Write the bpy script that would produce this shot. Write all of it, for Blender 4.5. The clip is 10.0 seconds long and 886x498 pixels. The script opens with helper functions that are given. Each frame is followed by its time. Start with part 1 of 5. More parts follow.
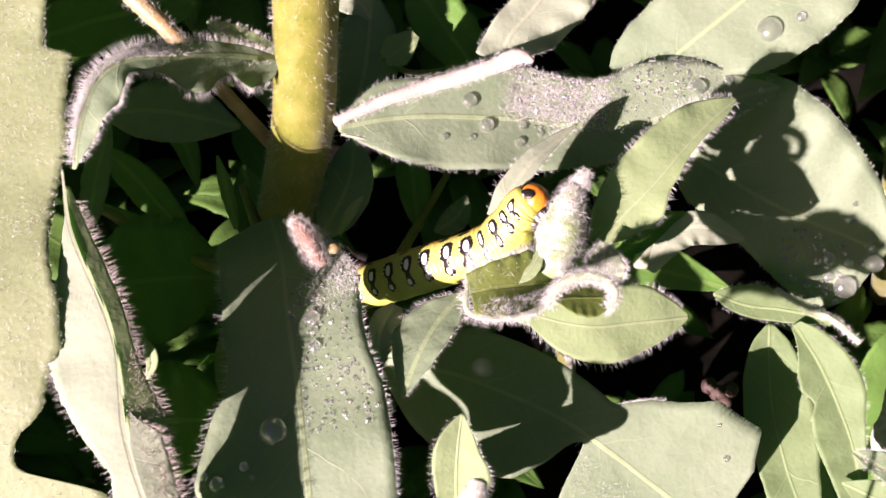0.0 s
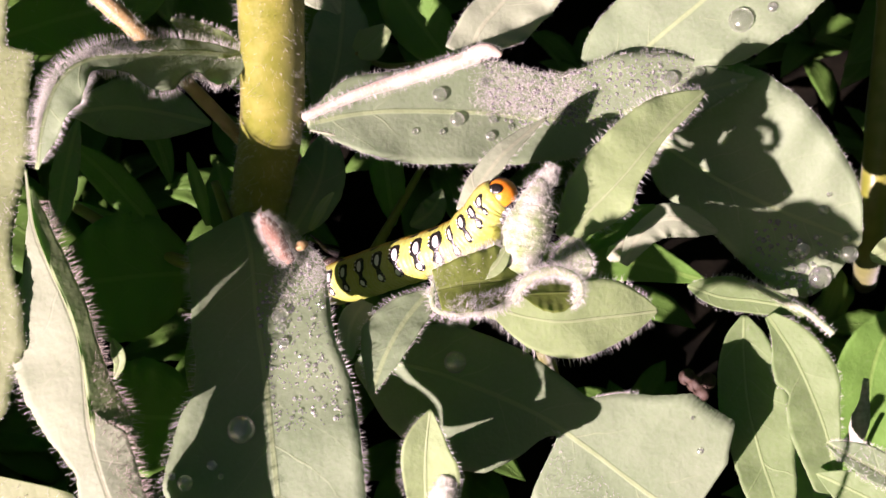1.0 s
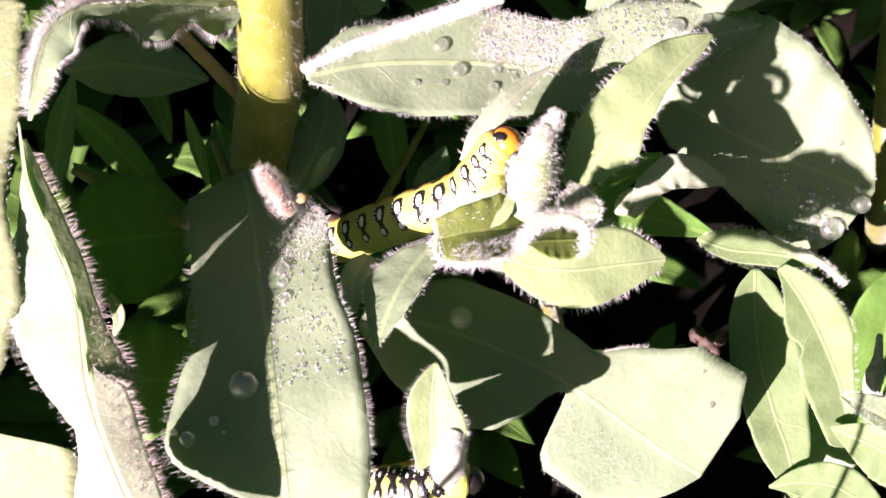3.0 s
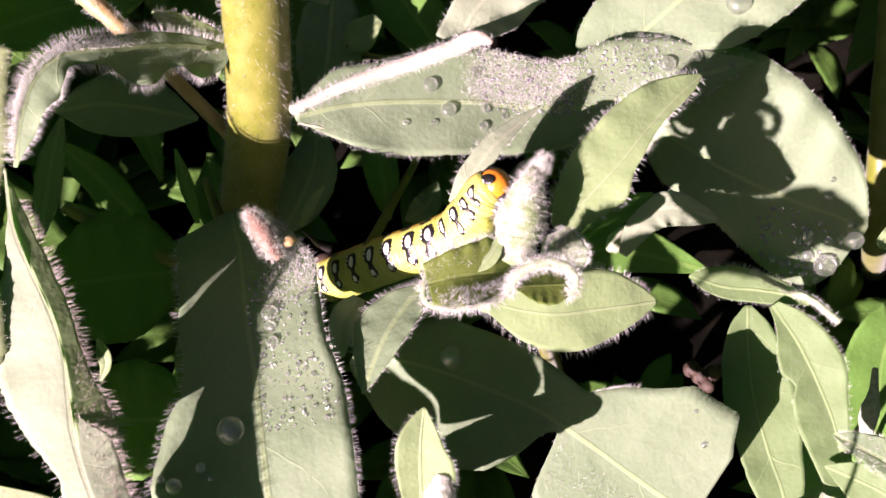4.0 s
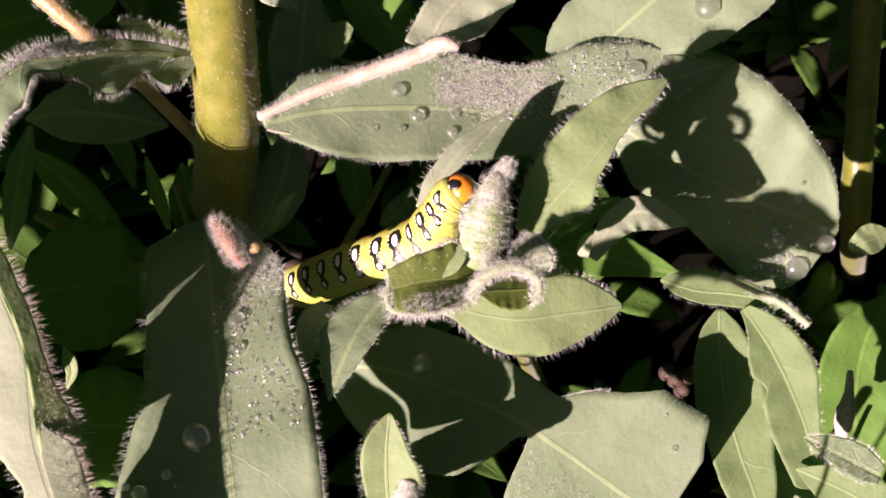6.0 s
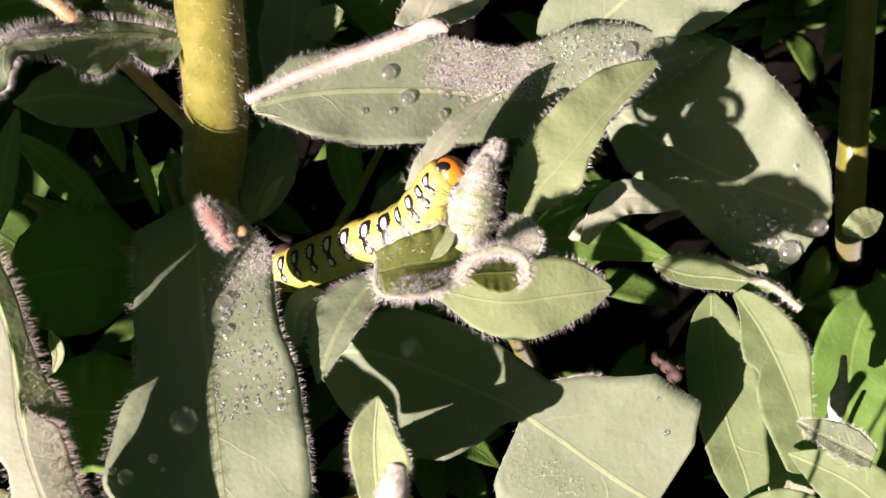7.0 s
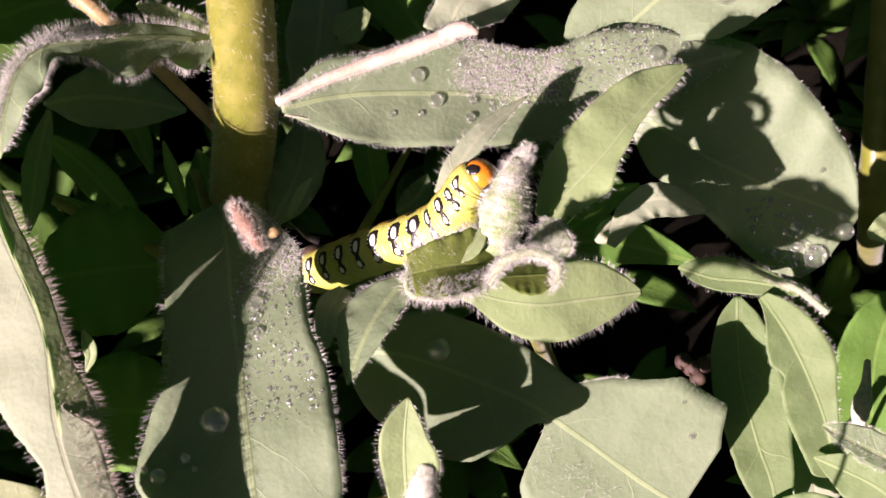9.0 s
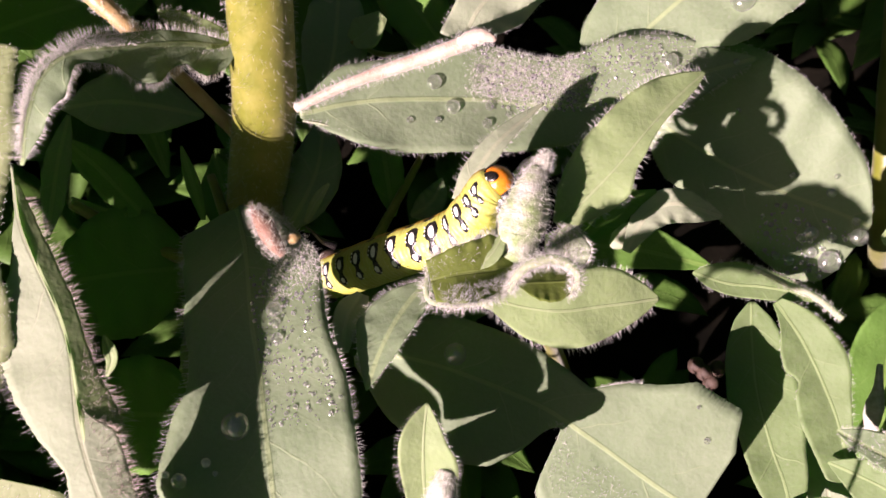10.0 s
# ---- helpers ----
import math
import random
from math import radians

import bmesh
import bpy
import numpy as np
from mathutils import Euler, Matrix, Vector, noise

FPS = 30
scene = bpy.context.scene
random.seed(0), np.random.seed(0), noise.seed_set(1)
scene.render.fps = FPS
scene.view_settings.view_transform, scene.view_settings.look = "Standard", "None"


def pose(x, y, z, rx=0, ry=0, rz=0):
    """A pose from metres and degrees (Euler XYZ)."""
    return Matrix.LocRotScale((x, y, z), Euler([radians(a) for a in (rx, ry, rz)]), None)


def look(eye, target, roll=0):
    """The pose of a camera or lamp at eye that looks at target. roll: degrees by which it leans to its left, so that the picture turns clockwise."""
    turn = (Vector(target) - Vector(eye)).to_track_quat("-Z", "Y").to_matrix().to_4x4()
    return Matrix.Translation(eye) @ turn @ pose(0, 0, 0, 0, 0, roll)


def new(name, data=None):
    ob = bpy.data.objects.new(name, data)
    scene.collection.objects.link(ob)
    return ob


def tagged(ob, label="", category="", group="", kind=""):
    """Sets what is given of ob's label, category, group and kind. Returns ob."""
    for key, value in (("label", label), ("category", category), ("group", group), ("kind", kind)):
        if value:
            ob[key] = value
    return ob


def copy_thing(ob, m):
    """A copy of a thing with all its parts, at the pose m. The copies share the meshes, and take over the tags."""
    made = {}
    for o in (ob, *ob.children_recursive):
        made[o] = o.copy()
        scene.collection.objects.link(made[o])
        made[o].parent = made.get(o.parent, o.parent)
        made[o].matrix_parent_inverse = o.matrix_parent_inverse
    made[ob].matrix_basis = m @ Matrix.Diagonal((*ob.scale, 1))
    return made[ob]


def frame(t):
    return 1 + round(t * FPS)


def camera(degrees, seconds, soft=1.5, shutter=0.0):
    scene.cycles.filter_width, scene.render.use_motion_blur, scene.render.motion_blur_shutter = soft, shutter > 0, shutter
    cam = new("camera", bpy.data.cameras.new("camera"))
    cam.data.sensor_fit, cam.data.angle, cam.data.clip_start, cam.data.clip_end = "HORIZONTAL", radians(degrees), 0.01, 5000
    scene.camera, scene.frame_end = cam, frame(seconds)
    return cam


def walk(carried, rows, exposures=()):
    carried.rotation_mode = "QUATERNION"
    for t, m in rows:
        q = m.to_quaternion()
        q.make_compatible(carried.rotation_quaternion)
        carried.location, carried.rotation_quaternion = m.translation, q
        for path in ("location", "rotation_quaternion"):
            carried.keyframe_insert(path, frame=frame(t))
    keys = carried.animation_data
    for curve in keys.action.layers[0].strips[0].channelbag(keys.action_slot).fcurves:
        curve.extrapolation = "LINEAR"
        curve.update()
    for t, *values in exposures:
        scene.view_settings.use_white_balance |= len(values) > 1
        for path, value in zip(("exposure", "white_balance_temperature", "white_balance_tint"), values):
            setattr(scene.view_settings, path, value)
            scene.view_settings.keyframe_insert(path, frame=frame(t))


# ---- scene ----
# A dewy clump of downy spurge in low morning sun, with a hawk-moth caterpillar feeding on a young shoot.
# Camera
PATH = [
    (0, 0.00000, -0.08781, 0.26053, 32.000, -0.000, 0.000),
    (0.5, 0.00193, -0.08780, 0.26086, 31.704, -0.146, -0.224),
    (1, 0.00470, -0.08664, 0.26078, 31.361, 0.283, -0.491),
    (1.5, 0.00330, -0.08689, 0.25922, 30.836, 0.432, -0.779),
    (2, 0.00337, -0.08860, 0.25594, 30.924, 0.837, -1.142),
    (2.2, 0.00514, -0.08781, 0.25570, 30.603, 1.098, -1.151),
    (3.3, 0.00513, -0.08944, 0.25537, 30.512, 1.054, -0.978),
    (3.5, 0.00421, -0.08806, 0.25552, 30.605, 0.849, -1.041),
    (4, 0.00744, -0.08513, 0.25696, 31.213, 1.329, -1.071),
    (4.5, 0.00764, -0.08341, 0.25838, 31.511, 1.358, -1.219),
    (5, 0.00968, -0.08244, 0.25800, 31.415, 1.276, -1.437),
    (5.5, 0.01100, -0.08255, 0.25866, 31.417, 1.352, -1.359),
    (5.7, 0.01139, -0.08384, 0.25827, 31.420, 1.445, -1.337),
    (6.8, 0.01393, -0.08590, 0.25527, 31.040, 1.433, -1.468),
    (7, 0.01376, -0.08570, 0.25568, 30.935, 1.492, -1.442),
    (7.5, 0.01125, -0.08592, 0.25571, 30.943, 1.543, -1.311),
    (8, 0.01113, -0.08546, 0.25572, 30.813, 1.560, -0.942),
    (8.5, 0.01099, -0.08563, 0.25552, 30.829, 1.663, -0.901),
    (9, 0.01084, -0.08582, 0.25649, 30.998, 1.766, -0.929),
    (9.5, 0.01180, -0.08582, 0.25737, 31.132, 1.976, -0.979),
    (10, 0.00848, -0.08518, 0.25789, 30.891, 1.784, -0.768),
]
cam = camera(45, 10.0, soft=1.5)
cam.data.dof.use_dof, cam.data.dof.focus_distance, cam.data.dof.aperture_fstop = True, 0.164, 56.0
walk(cam, [(t, pose(x, y, z, rx, ry, rz)) for t, x, y, z, rx, ry, rz in PATH],
     exposures=[(0.0, 2.11, 6200, 18), (1.0, 1.96, 6350, 18), (1.5, 1.93, 6450, 18), (2.0, 2.20, 6350, 18), (2.2, 2.33, 6300, 18), (3.3, 2.57, 6100, 18), (3.5, 2.51, 6100, 18),
                (4.0, 2.18, 6200, 18), (4.5, 1.92, 6400, 17), (5.5, 1.61, 6700, 13), (7.0, 1.85, 6550, 14), (7.5, 1.86, 6500, 15), (10.0, 1.79, 6450, 15)])

# The clump's own frame, in millimetres: u to the right, v up along the slope, w out of it.
TILT = radians(58)
AXES3 = Matrix(((1, 0, 0), (0, math.sin(TILT), -math.cos(TILT)), (0, math.cos(TILT), math.sin(TILT))))
CENTRE = Vector((0, 0, 0.12))


def world_at(p):
    return CENTRE + AXES3 @ Vector(p) * 0.001


# Light
SUN_WAY = (AXES3 @ Vector((-0.93, -0.56, 1.0))).normalized()
sun_data = bpy.data.lights.new("sun", "SUN")
sun_data.energy, sun_data.angle, sun_data.color = 5.0, radians(0.55), (1.0, 0.775, 0.81)
sun = new("sun", sun_data)
sun.matrix_world = look(SUN_WAY * 3, (0, 0, 0))
world = bpy.data.worlds.new("sky")
scene.world = world
world.use_nodes = True
sky = world.node_tree.nodes.new("ShaderNodeTexSky")
sky.sky_type, sky.sun_disc = "NISHITA", False
sky.sun_elevation = math.asin(SUN_WAY.z)
sky.sun_rotation = math.atan2(SUN_WAY.x, SUN_WAY.y)
sky.dust_density, sky.ozone_density = 3.5, 0.5
background = world.node_tree.nodes["Background"]
world.node_tree.links.new(sky.outputs[0], background.inputs[0])
background.inputs[1].default_value = 0.0105


# ---- materials ----
class Nodes:
    """A small helper to write a node material."""

    def __init__(self, name):
        self.mat = bpy.data.materials.new(name)
        self.mat.use_nodes = True
        self.tree = self.mat.node_tree
        self.tree.nodes.clear()
        self.out = self.tree.nodes.new("ShaderNodeOutputMaterial")

    def add(self, kind, **inputs):
        node = self.tree.nodes.new("ShaderNode" + kind)
        for key, value in inputs.items():
            self.feed(node.inputs[key.replace("_", " ")], value)
        return node

    def feed(self, socket, value):
        if isinstance(value, bpy.types.NodeSocket):
            self.tree.links.new(value, socket)
        else:
            socket.default_value = value

    def sums(self, operation, *values):
        node = self.tree.nodes.new("ShaderNodeMath")
        node.operation = operation
        for socket, value in zip(node.inputs, values):
            self.feed(socket, value)
        return node.outputs[0]

    def step(self, value, low, high, to_low=0.0, to_high=1.0):
        node = self.tree.nodes.new("ShaderNodeMapRange")
        node.interpolation_type = "SMOOTHSTEP"
        for socket, v in zip(node.inputs, (value, low, high, to_low, to_high)):
            self.feed(socket, v)
        return node.outputs[0]

    def mix(self, factor, a, b):
        node = self.tree.nodes.new("ShaderNodeMix")
        node.data_type = "RGBA"
        self.feed(node.inputs[0], factor)
        self.feed(node.inputs[6], a)
        self.feed(node.inputs[7], b)
        return node.outputs[2]

    def noise(self, coords, scale, detail=3.0, rough=0.55):
        node = self.add("TexNoise", Vector=coords, Scale=scale, Detail=detail, Roughness=rough)
        return node.outputs[0]

    def bump(self, height, strength, distance):
        return self.add("Bump", Height=height, Strength=strength, Distance=distance).outputs[0]

    def done(self, shader):
        self.tree.links.new(shader, self.out.inputs[0])
        return self.mat


def rgb(r, g, b):
    return (r, g, b, 1.0)


def leaf_material(name, base, young, rib, through_light, down=0.5, blotch=0.35, ribs=0.30, dust=0.2, veiny=0.42):
    """Leaf skin: midrib and side veins drawn from the blade's own millimetres, felted down, blotches, pale scars."""
    n = Nodes(name)
    uv = n.add("UVMap")
    split = n.add("SeparateXYZ", Vector=uv.outputs[0])
    across, along = n.sums("ABSOLUTE", split.outputs[0]), split.outputs[1]
    obj = n.add("TexCoord").outputs["Object"]
    warp = n.sums("MULTIPLY", n.sums("SUBTRACT", n.noise(obj, 95, 2), 0.5), 4.5)
    wobble = n.sums("MULTIPLY", n.sums("SUBTRACT", n.noise(obj, 160, 1), 0.5), 0.25)
    midrib = n.step(n.sums("ADD", across, wobble), ribs * 0.5, ribs * 1.5, 0.8, 0.0)
    run = n.sums("ADD", n.sums("SUBTRACT", along, n.sums("MULTIPLY", across, 0.95)), warp)
    saw = n.sums("ABSOLUTE", n.sums("SUBTRACT", n.sums("FRACT", n.sums("DIVIDE", run, 7.4)), 0.5))
    broken = n.step(n.noise(obj, 130, 2), 0.38, 0.6)
    veins = n.sums("MULTIPLY", n.sums("MULTIPLY", n.step(saw, 0.008, 0.035, 1.0, 0.0), n.step(across, 0.3, 10.0, veiny, veiny * 0.3)), broken)
    pucker = n.noise(obj, 420, 2)
    large = n.step(n.noise(obj, 55, 4), 0.3, 0.72)
    fine = n.noise(obj, 1500, 3)
    specks = n.step(n.noise(obj, 700, 3, 0.7), 0.62, 0.72)
    colour = n.mix(n.sums("MULTIPLY", large, blotch), base, young)
    colour = n.mix(n.sums("MULTIPLY", n.step(fine, 0.35, 0.7), down * 0.22), colour, rgb(0.42, 0.45, 0.36))
    colour = n.mix(n.sums("MULTIPLY", n.sums("MULTIPLY", specks, n.step(n.noise(obj, 40, 2), 0.45, 0.65)), dust), colour, rgb(0.50, 0.48, 0.40))
    colour = n.mix(n.sums("MAXIMUM", midrib, veins), colour, rib)
    height = n.sums("ADD", n.sums("MULTIPLY", n.sums("MAXIMUM", midrib, n.sums("MULTIPLY", veins, 0.8)), -0.6),
                    n.sums("ADD", n.sums("MULTIPLY", fine, 0.4), n.sums("MULTIPLY", pucker, 1.2)))
    normal = n.bump(height, 0.6, 0.00025)
    skin = n.add("BsdfPrincipled", Base_Color=colour, Roughness=n.step(fine, 0.2, 0.8, 0.48, 0.75), Normal=normal)
    skin.inputs["Specular IOR Level"].default_value = 0.3
    skin.inputs["Sheen Weight"].default_value = down * 0.12
    skin.inputs["Sheen Roughness"].default_value = 0.45
    glow = n.add("BsdfTranslucent", Color=n.mix(n.sums("MULTIPLY", veins, 0.5), through_light, rib), Normal=normal)
    both = n.add("MixShader", Fac=0.38)
    n.feed(both.inputs[1], skin.outputs[0])
    n.feed(both.inputs[2], glow.outputs[0])
    return n.done(both.outputs[0])


M_SAGE = leaf_material("sage_leaf", rgb(0.205, 0.268, 0.150), rgb(0.280, 0.320, 0.215), rgb(0.34, 0.41, 0.21), rgb(0.17, 0.46, 0.03), 0.5, ribs=0.34)
M_PALE = leaf_material("pale_leaf", rgb(0.330, 0.375, 0.250), rgb(0.370, 0.405, 0.285), rgb(0.418, 0.44, 0.30), rgb(0.22, 0.48, 0.05), 0.7)
M_BROAD = leaf_material("broad_leaf", rgb(0.225, 0.262, 0.120), rgb(0.275, 0.305, 0.160), rgb(0.345, 0.375, 0.22), rgb(0.20, 0.46, 0.04), 0.5, dust=0.5)
M_FRESH = leaf_material("fresh_leaf", rgb(0.270, 0.345, 0.155), rgb(0.315, 0.380, 0.195), rgb(0.35, 0.41, 0.22), rgb(0.28, 0.56, 0.04), 0.35, ribs=0.16, veiny=0.12)
M_GREEN = leaf_material("green_leaf", rgb(0.160, 0.225, 0.09), rgb(0.20, 0.26, 0.118), rgb(0.28, 0.36, 0.16), rgb(0.24, 0.56, 0.03), 0.3, ribs=0.2)
M_OLIVE = leaf_material("olive_leaf", rgb(0.135, 0.175, 0.03), rgb(0.165, 0.20, 0.045), rgb(0.20, 0.24, 0.07), rgb(0.20, 0.36, 0.02), 0.2, ribs=0.2, veiny=0.2)
# Green raised above its own tone: fill light of the shade is in the colour.
M_DEEP = leaf_material("fill_lightened_leaf", rgb(0.125, 0.25, 0.045), rgb(0.16, 0.29, 0.06), rgb(0.21, 0.34, 0.08), rgb(0.13, 0.36, 0.015), 0.05, ribs=0.4)
# Darker copy of the deep green: the tufts' shade is put into the colour.
M_SHADE_TONED = leaf_material("shade_toned_leaf", rgb(0.085, 0.17, 0.028), rgb(0.11, 0.20, 0.038), rgb(0.13, 0.22, 0.05), rgb(0.12, 0.33, 0.015), 0.05)


def plain(name, a, b, rough=0.5, scale=400.0, relief=0.4, sheen=0.0, through_light=None):
    n = Nodes(name)
    obj = n.add("TexCoord").outputs["Object"]
    blot = n.step(n.noise(obj, scale, 4), 0.3, 0.7)
    fine = n.noise(obj, scale * 7, 2)
    skin = n.add("BsdfPrincipled", Base_Color=n.mix(blot, a, b), Roughness=n.step(fine, 0.2, 0.8, rough - 0.1, rough + 0.12),
                 Normal=n.bump(fine, relief, 0.00015))
    skin.inputs["Sheen Weight"].default_value = sheen
    if through_light is None:
        return n.done(skin.outputs[0])
    glow = n.add("BsdfTranslucent", Color=through_light)
    both = n.add("MixShader", Fac=0.3)
    n.feed(both.inputs[1], skin.outputs[0])
    n.feed(both.inputs[2], glow.outputs[0])
    return n.done(both.outputs[0])


M_STEM = plain("stem_skin", rgb(0.17, 0.185, 0.02), rgb(0.26, 0.255, 0.05), 0.42, 260, 0.4, 0.2, rgb(0.2, 0.22, 0.02))
M_PINK = plain("pink_stalk", rgb(0.40, 0.28, 0.21), rgb(0.48, 0.39, 0.31), 0.5, 300, 0.4, 0.3)
M_STRAW = plain("straw_stalk", rgb(0.27, 0.18, 0.065), rgb(0.34, 0.24, 0.11), 0.5, 300, 0.4, 0.2)
M_HAIR = plain("white_hair", rgb(0.76, 0.77, 0.69), rgb(0.82, 0.83, 0.75), 0.35, 300, 0.0, 0.0, rgb(0.5, 0.47, 0.40))
M_BROWNHAIR = plain("brown_hair", rgb(0.52, 0.46, 0.38), rgb(0.64, 0.60, 0.52), 0.4, 900, 0.0, 0.0, rgb(0.42, 0.34, 0.26))
M_WOOL = plain("wool_felt", rgb(0.27, 0.29, 0.21), rgb(0.42, 0.41, 0.35), 0.7, 900, 0.8, 0.2)
M_BUD = plain("bud_felt", rgb(0.15, 0.21, 0.07), rgb(0.36, 0.35, 0.30), 0.7, 420, 0.9, 0.2)
# Much darker husk brown: the shade on the flower head is put into it.
M_ROSE = plain("dry_petal", rgb(0.035, 0.02, 0.012), rgb(0.06, 0.036, 0.024), 0.7, 700, 0.7)
M_BROWN = plain("brown_husk", rgb(0.17, 0.085, 0.055), rgb(0.30, 0.19, 0.14), 0.6, 700, 0.7)
# Soil far darker than earth: the deep shade is put into its colour.
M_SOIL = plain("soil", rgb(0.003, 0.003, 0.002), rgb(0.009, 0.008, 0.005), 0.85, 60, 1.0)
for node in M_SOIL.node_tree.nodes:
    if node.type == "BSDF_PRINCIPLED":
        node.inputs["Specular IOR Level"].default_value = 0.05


def body_material():
    """Caterpillar skin: lemon flanks, golden back, fine rings, tiny pale dots."""
    n = Nodes("caterpillar_skin")
    split = n.add("SeparateXYZ", Vector=n.add("UVMap").outputs[0])
    obj = n.add("TexCoord").outputs["Object"]
    back = n.step(n.sums("ADD", split.outputs[0], n.sums("MULTIPLY", n.noise(obj, 900, 3), 0.08)), 0.40, 0.48)
    belly = n.step(split.outputs[0], -0.45, -0.28, 1.0, 0.0)
    blot = n.step(n.noise(obj, 650, 4), 0.3, 0.7)
    skin = n.mix(blot, rgb(0.335, 0.36, 0.055), rgb(0.39, 0.395, 0.10))
    skin = n.mix(back, skin, rgb(0.46, 0.27, 0.025))
    skin = n.mix(n.sums("MULTIPLY", belly, 0.5), skin, rgb(0.40, 0.46, 0.10))
    dots = n.add("TexVoronoi", Vector=obj, Scale=1500.0)
    skin = n.mix(n.sums("MULTIPLY", n.step(dots.outputs[0], 0.15, 0.3, 1.0, 0.0), 0.3), skin, rgb(0.62, 0.60, 0.25))
    rings = n.sums("SINE", n.sums("MULTIPLY", split.outputs[1], 7.5))
    normal = n.bump(n.sums("ADD", n.sums("MULTIPLY", rings, 0.5), n.noise(obj, 1800, 2)), 0.5, 0.00012)
    shell = n.add("BsdfPrincipled", Base_Color=skin, Roughness=0.5, Normal=normal)
    shell.inputs["Subsurface Weight"].default_value = 0.0
    return n.done(shell.outputs[0])


M_BODY = body_material()
M_BLACK = plain("black_patch", rgb(0.006, 0.005, 0.005), rgb(0.012, 0.010, 0.009), 0.3, 800, 0.3)
M_WHITE = plain("white_spot", rgb(0.66, 0.66, 0.60), rgb(0.74, 0.73, 0.68), 0.35, 900, 0.2)
M_ORANGE = plain("orange_skin", rgb(0.60, 0.17, 0.012), rgb(0.70, 0.25, 0.02), 0.3, 600, 0.4)


def water_material(name, painted_glow, shine_share):
    """Clear water; added white translucency and gloss stand in for sunlight gathered by the drop."""
    n = Nodes(name)
    clear = n.add("MixShader", Fac=0.5)
    n.feed(clear.inputs[1], n.add("BsdfGlass", Color=rgb(1, 1, 1), Roughness=0.0, IOR=1.33).outputs[0])
    n.feed(clear.inputs[2], n.add("BsdfTransparent", Color=rgb(1, 1, 1)).outputs[0])
    shine = n.add("MixShader", Fac=shine_share)
    n.feed(shine.inputs[1], clear.outputs[0])
    n.feed(shine.inputs[2], n.add("BsdfGlossy", Color=rgb(1, 1, 1), Roughness=0.10).outputs[0])
    both = n.add("MixShader", Fac=painted_glow)
    n.feed(both.inputs[1], shine.outputs[0])
    n.feed(both.inputs[2], n.add("BsdfTranslucent", Color=rgb(0.95, 0.95, 0.93)).outputs[0])
    return n.done(both.outputs[0])


M_WATER = water_material("dew_water", 0.26, 0.22)
M_BEAD = water_material("dew_bead_water", 0.27, 0.2)


# ---- builders ----
def part(name, bm, material, parent, label=""):
    """Links a bmesh, whose vertices are world metres, as one mesh object under parent (or at top level)."""
    mesh = bpy.data.meshes.new(name)
    root = parent
    while root is not None and root.parent is not None:
        root = root.parent
    if root is not None:
        bmesh.ops.translate(bm, vec=-root.location, verts=bm.verts)
    bm.to_mesh(mesh)
    bm.free()
    mesh.materials.append(material)
    for poly in mesh.polygons:
        poly.use_smooth = True
    ob = new(name, mesh)
    if parent is not None:
        ob.parent = parent
    return tagged(ob, label)


def raw_part(name, verts, faces, material, parent, label="", smooth=True, uvs=None):
    """The same from plain lists of clump millimetres."""
    root = parent
    while root.parent is not None:
        root = root.parent
    pts = np.asarray(verts, float) * 0.001 @ np.array(AXES3).T + np.array(CENTRE) - np.array(root.location)
    mesh = bpy.data.meshes.new(name)
    mesh.from_pydata(pts.tolist(), [], faces)
    if uvs is not None:
        layer = mesh.uv_layers.new(name="UVMap")
        loops = np.empty(len(mesh.loops), int)
        mesh.loops.foreach_get("vertex_index", loops)
        layer.data.foreach_set("uv", np.asarray(uvs, float)[loops].ravel())
    mesh.materials.append(material)
    mesh.polygons.foreach_set("use_smooth", [smooth] * len(mesh.polygons))
    ob = new(name, mesh)
    ob.parent = parent
    return tagged(ob, label)


def thing(name, base, label, category, group=""):
    ob = new(name)
    ob.empty_display_size = 0.005
    ob.location = world_at(base)
    return tagged(ob, label, category, group)


def unit(a):
    a = np.asarray(a, float)
    return a / np.maximum(np.linalg.norm(a, axis=-1, keepdims=True), 1e-9)


def spline(points, count):
    """A smooth curve through the points, at even steps of its length."""
    p = np.asarray(points, float)
    if p.ndim == 1:
        p = p[:, None]
    if len(p) == 2:
        t = np.linspace(0, 1, 60)[:, None]
        fine = p[0] * (1 - t) + p[1] * t
    else:
        q = np.vstack([2 * p[0] - p[1], p, 2 * p[-1] - p[-2]])
        fine = []
        for k in range(1, len(q) - 2):
            t = np.linspace(0, 1, 24, endpoint=False)[:, None]
            a, b, c, d = q[k - 1], q[k], q[k + 1], q[k + 2]
            fine.append(0.5 * (2 * b + (c - a) * t + (2 * a - 5 * b + 4 * c - d) * t ** 2 + (3 * b - a - 3 * c + d) * t ** 3))
        fine = np.vstack(fine + [p[-1:]])
    run = np.r_[0, np.cumsum(np.linalg.norm(np.diff(fine, axis=0), axis=1))]
    at = np.linspace(0, run[-1], count)
    return np.stack([np.interp(at, run, fine[:, k]) for k in range(fine.shape[1])], 1), run[-1]


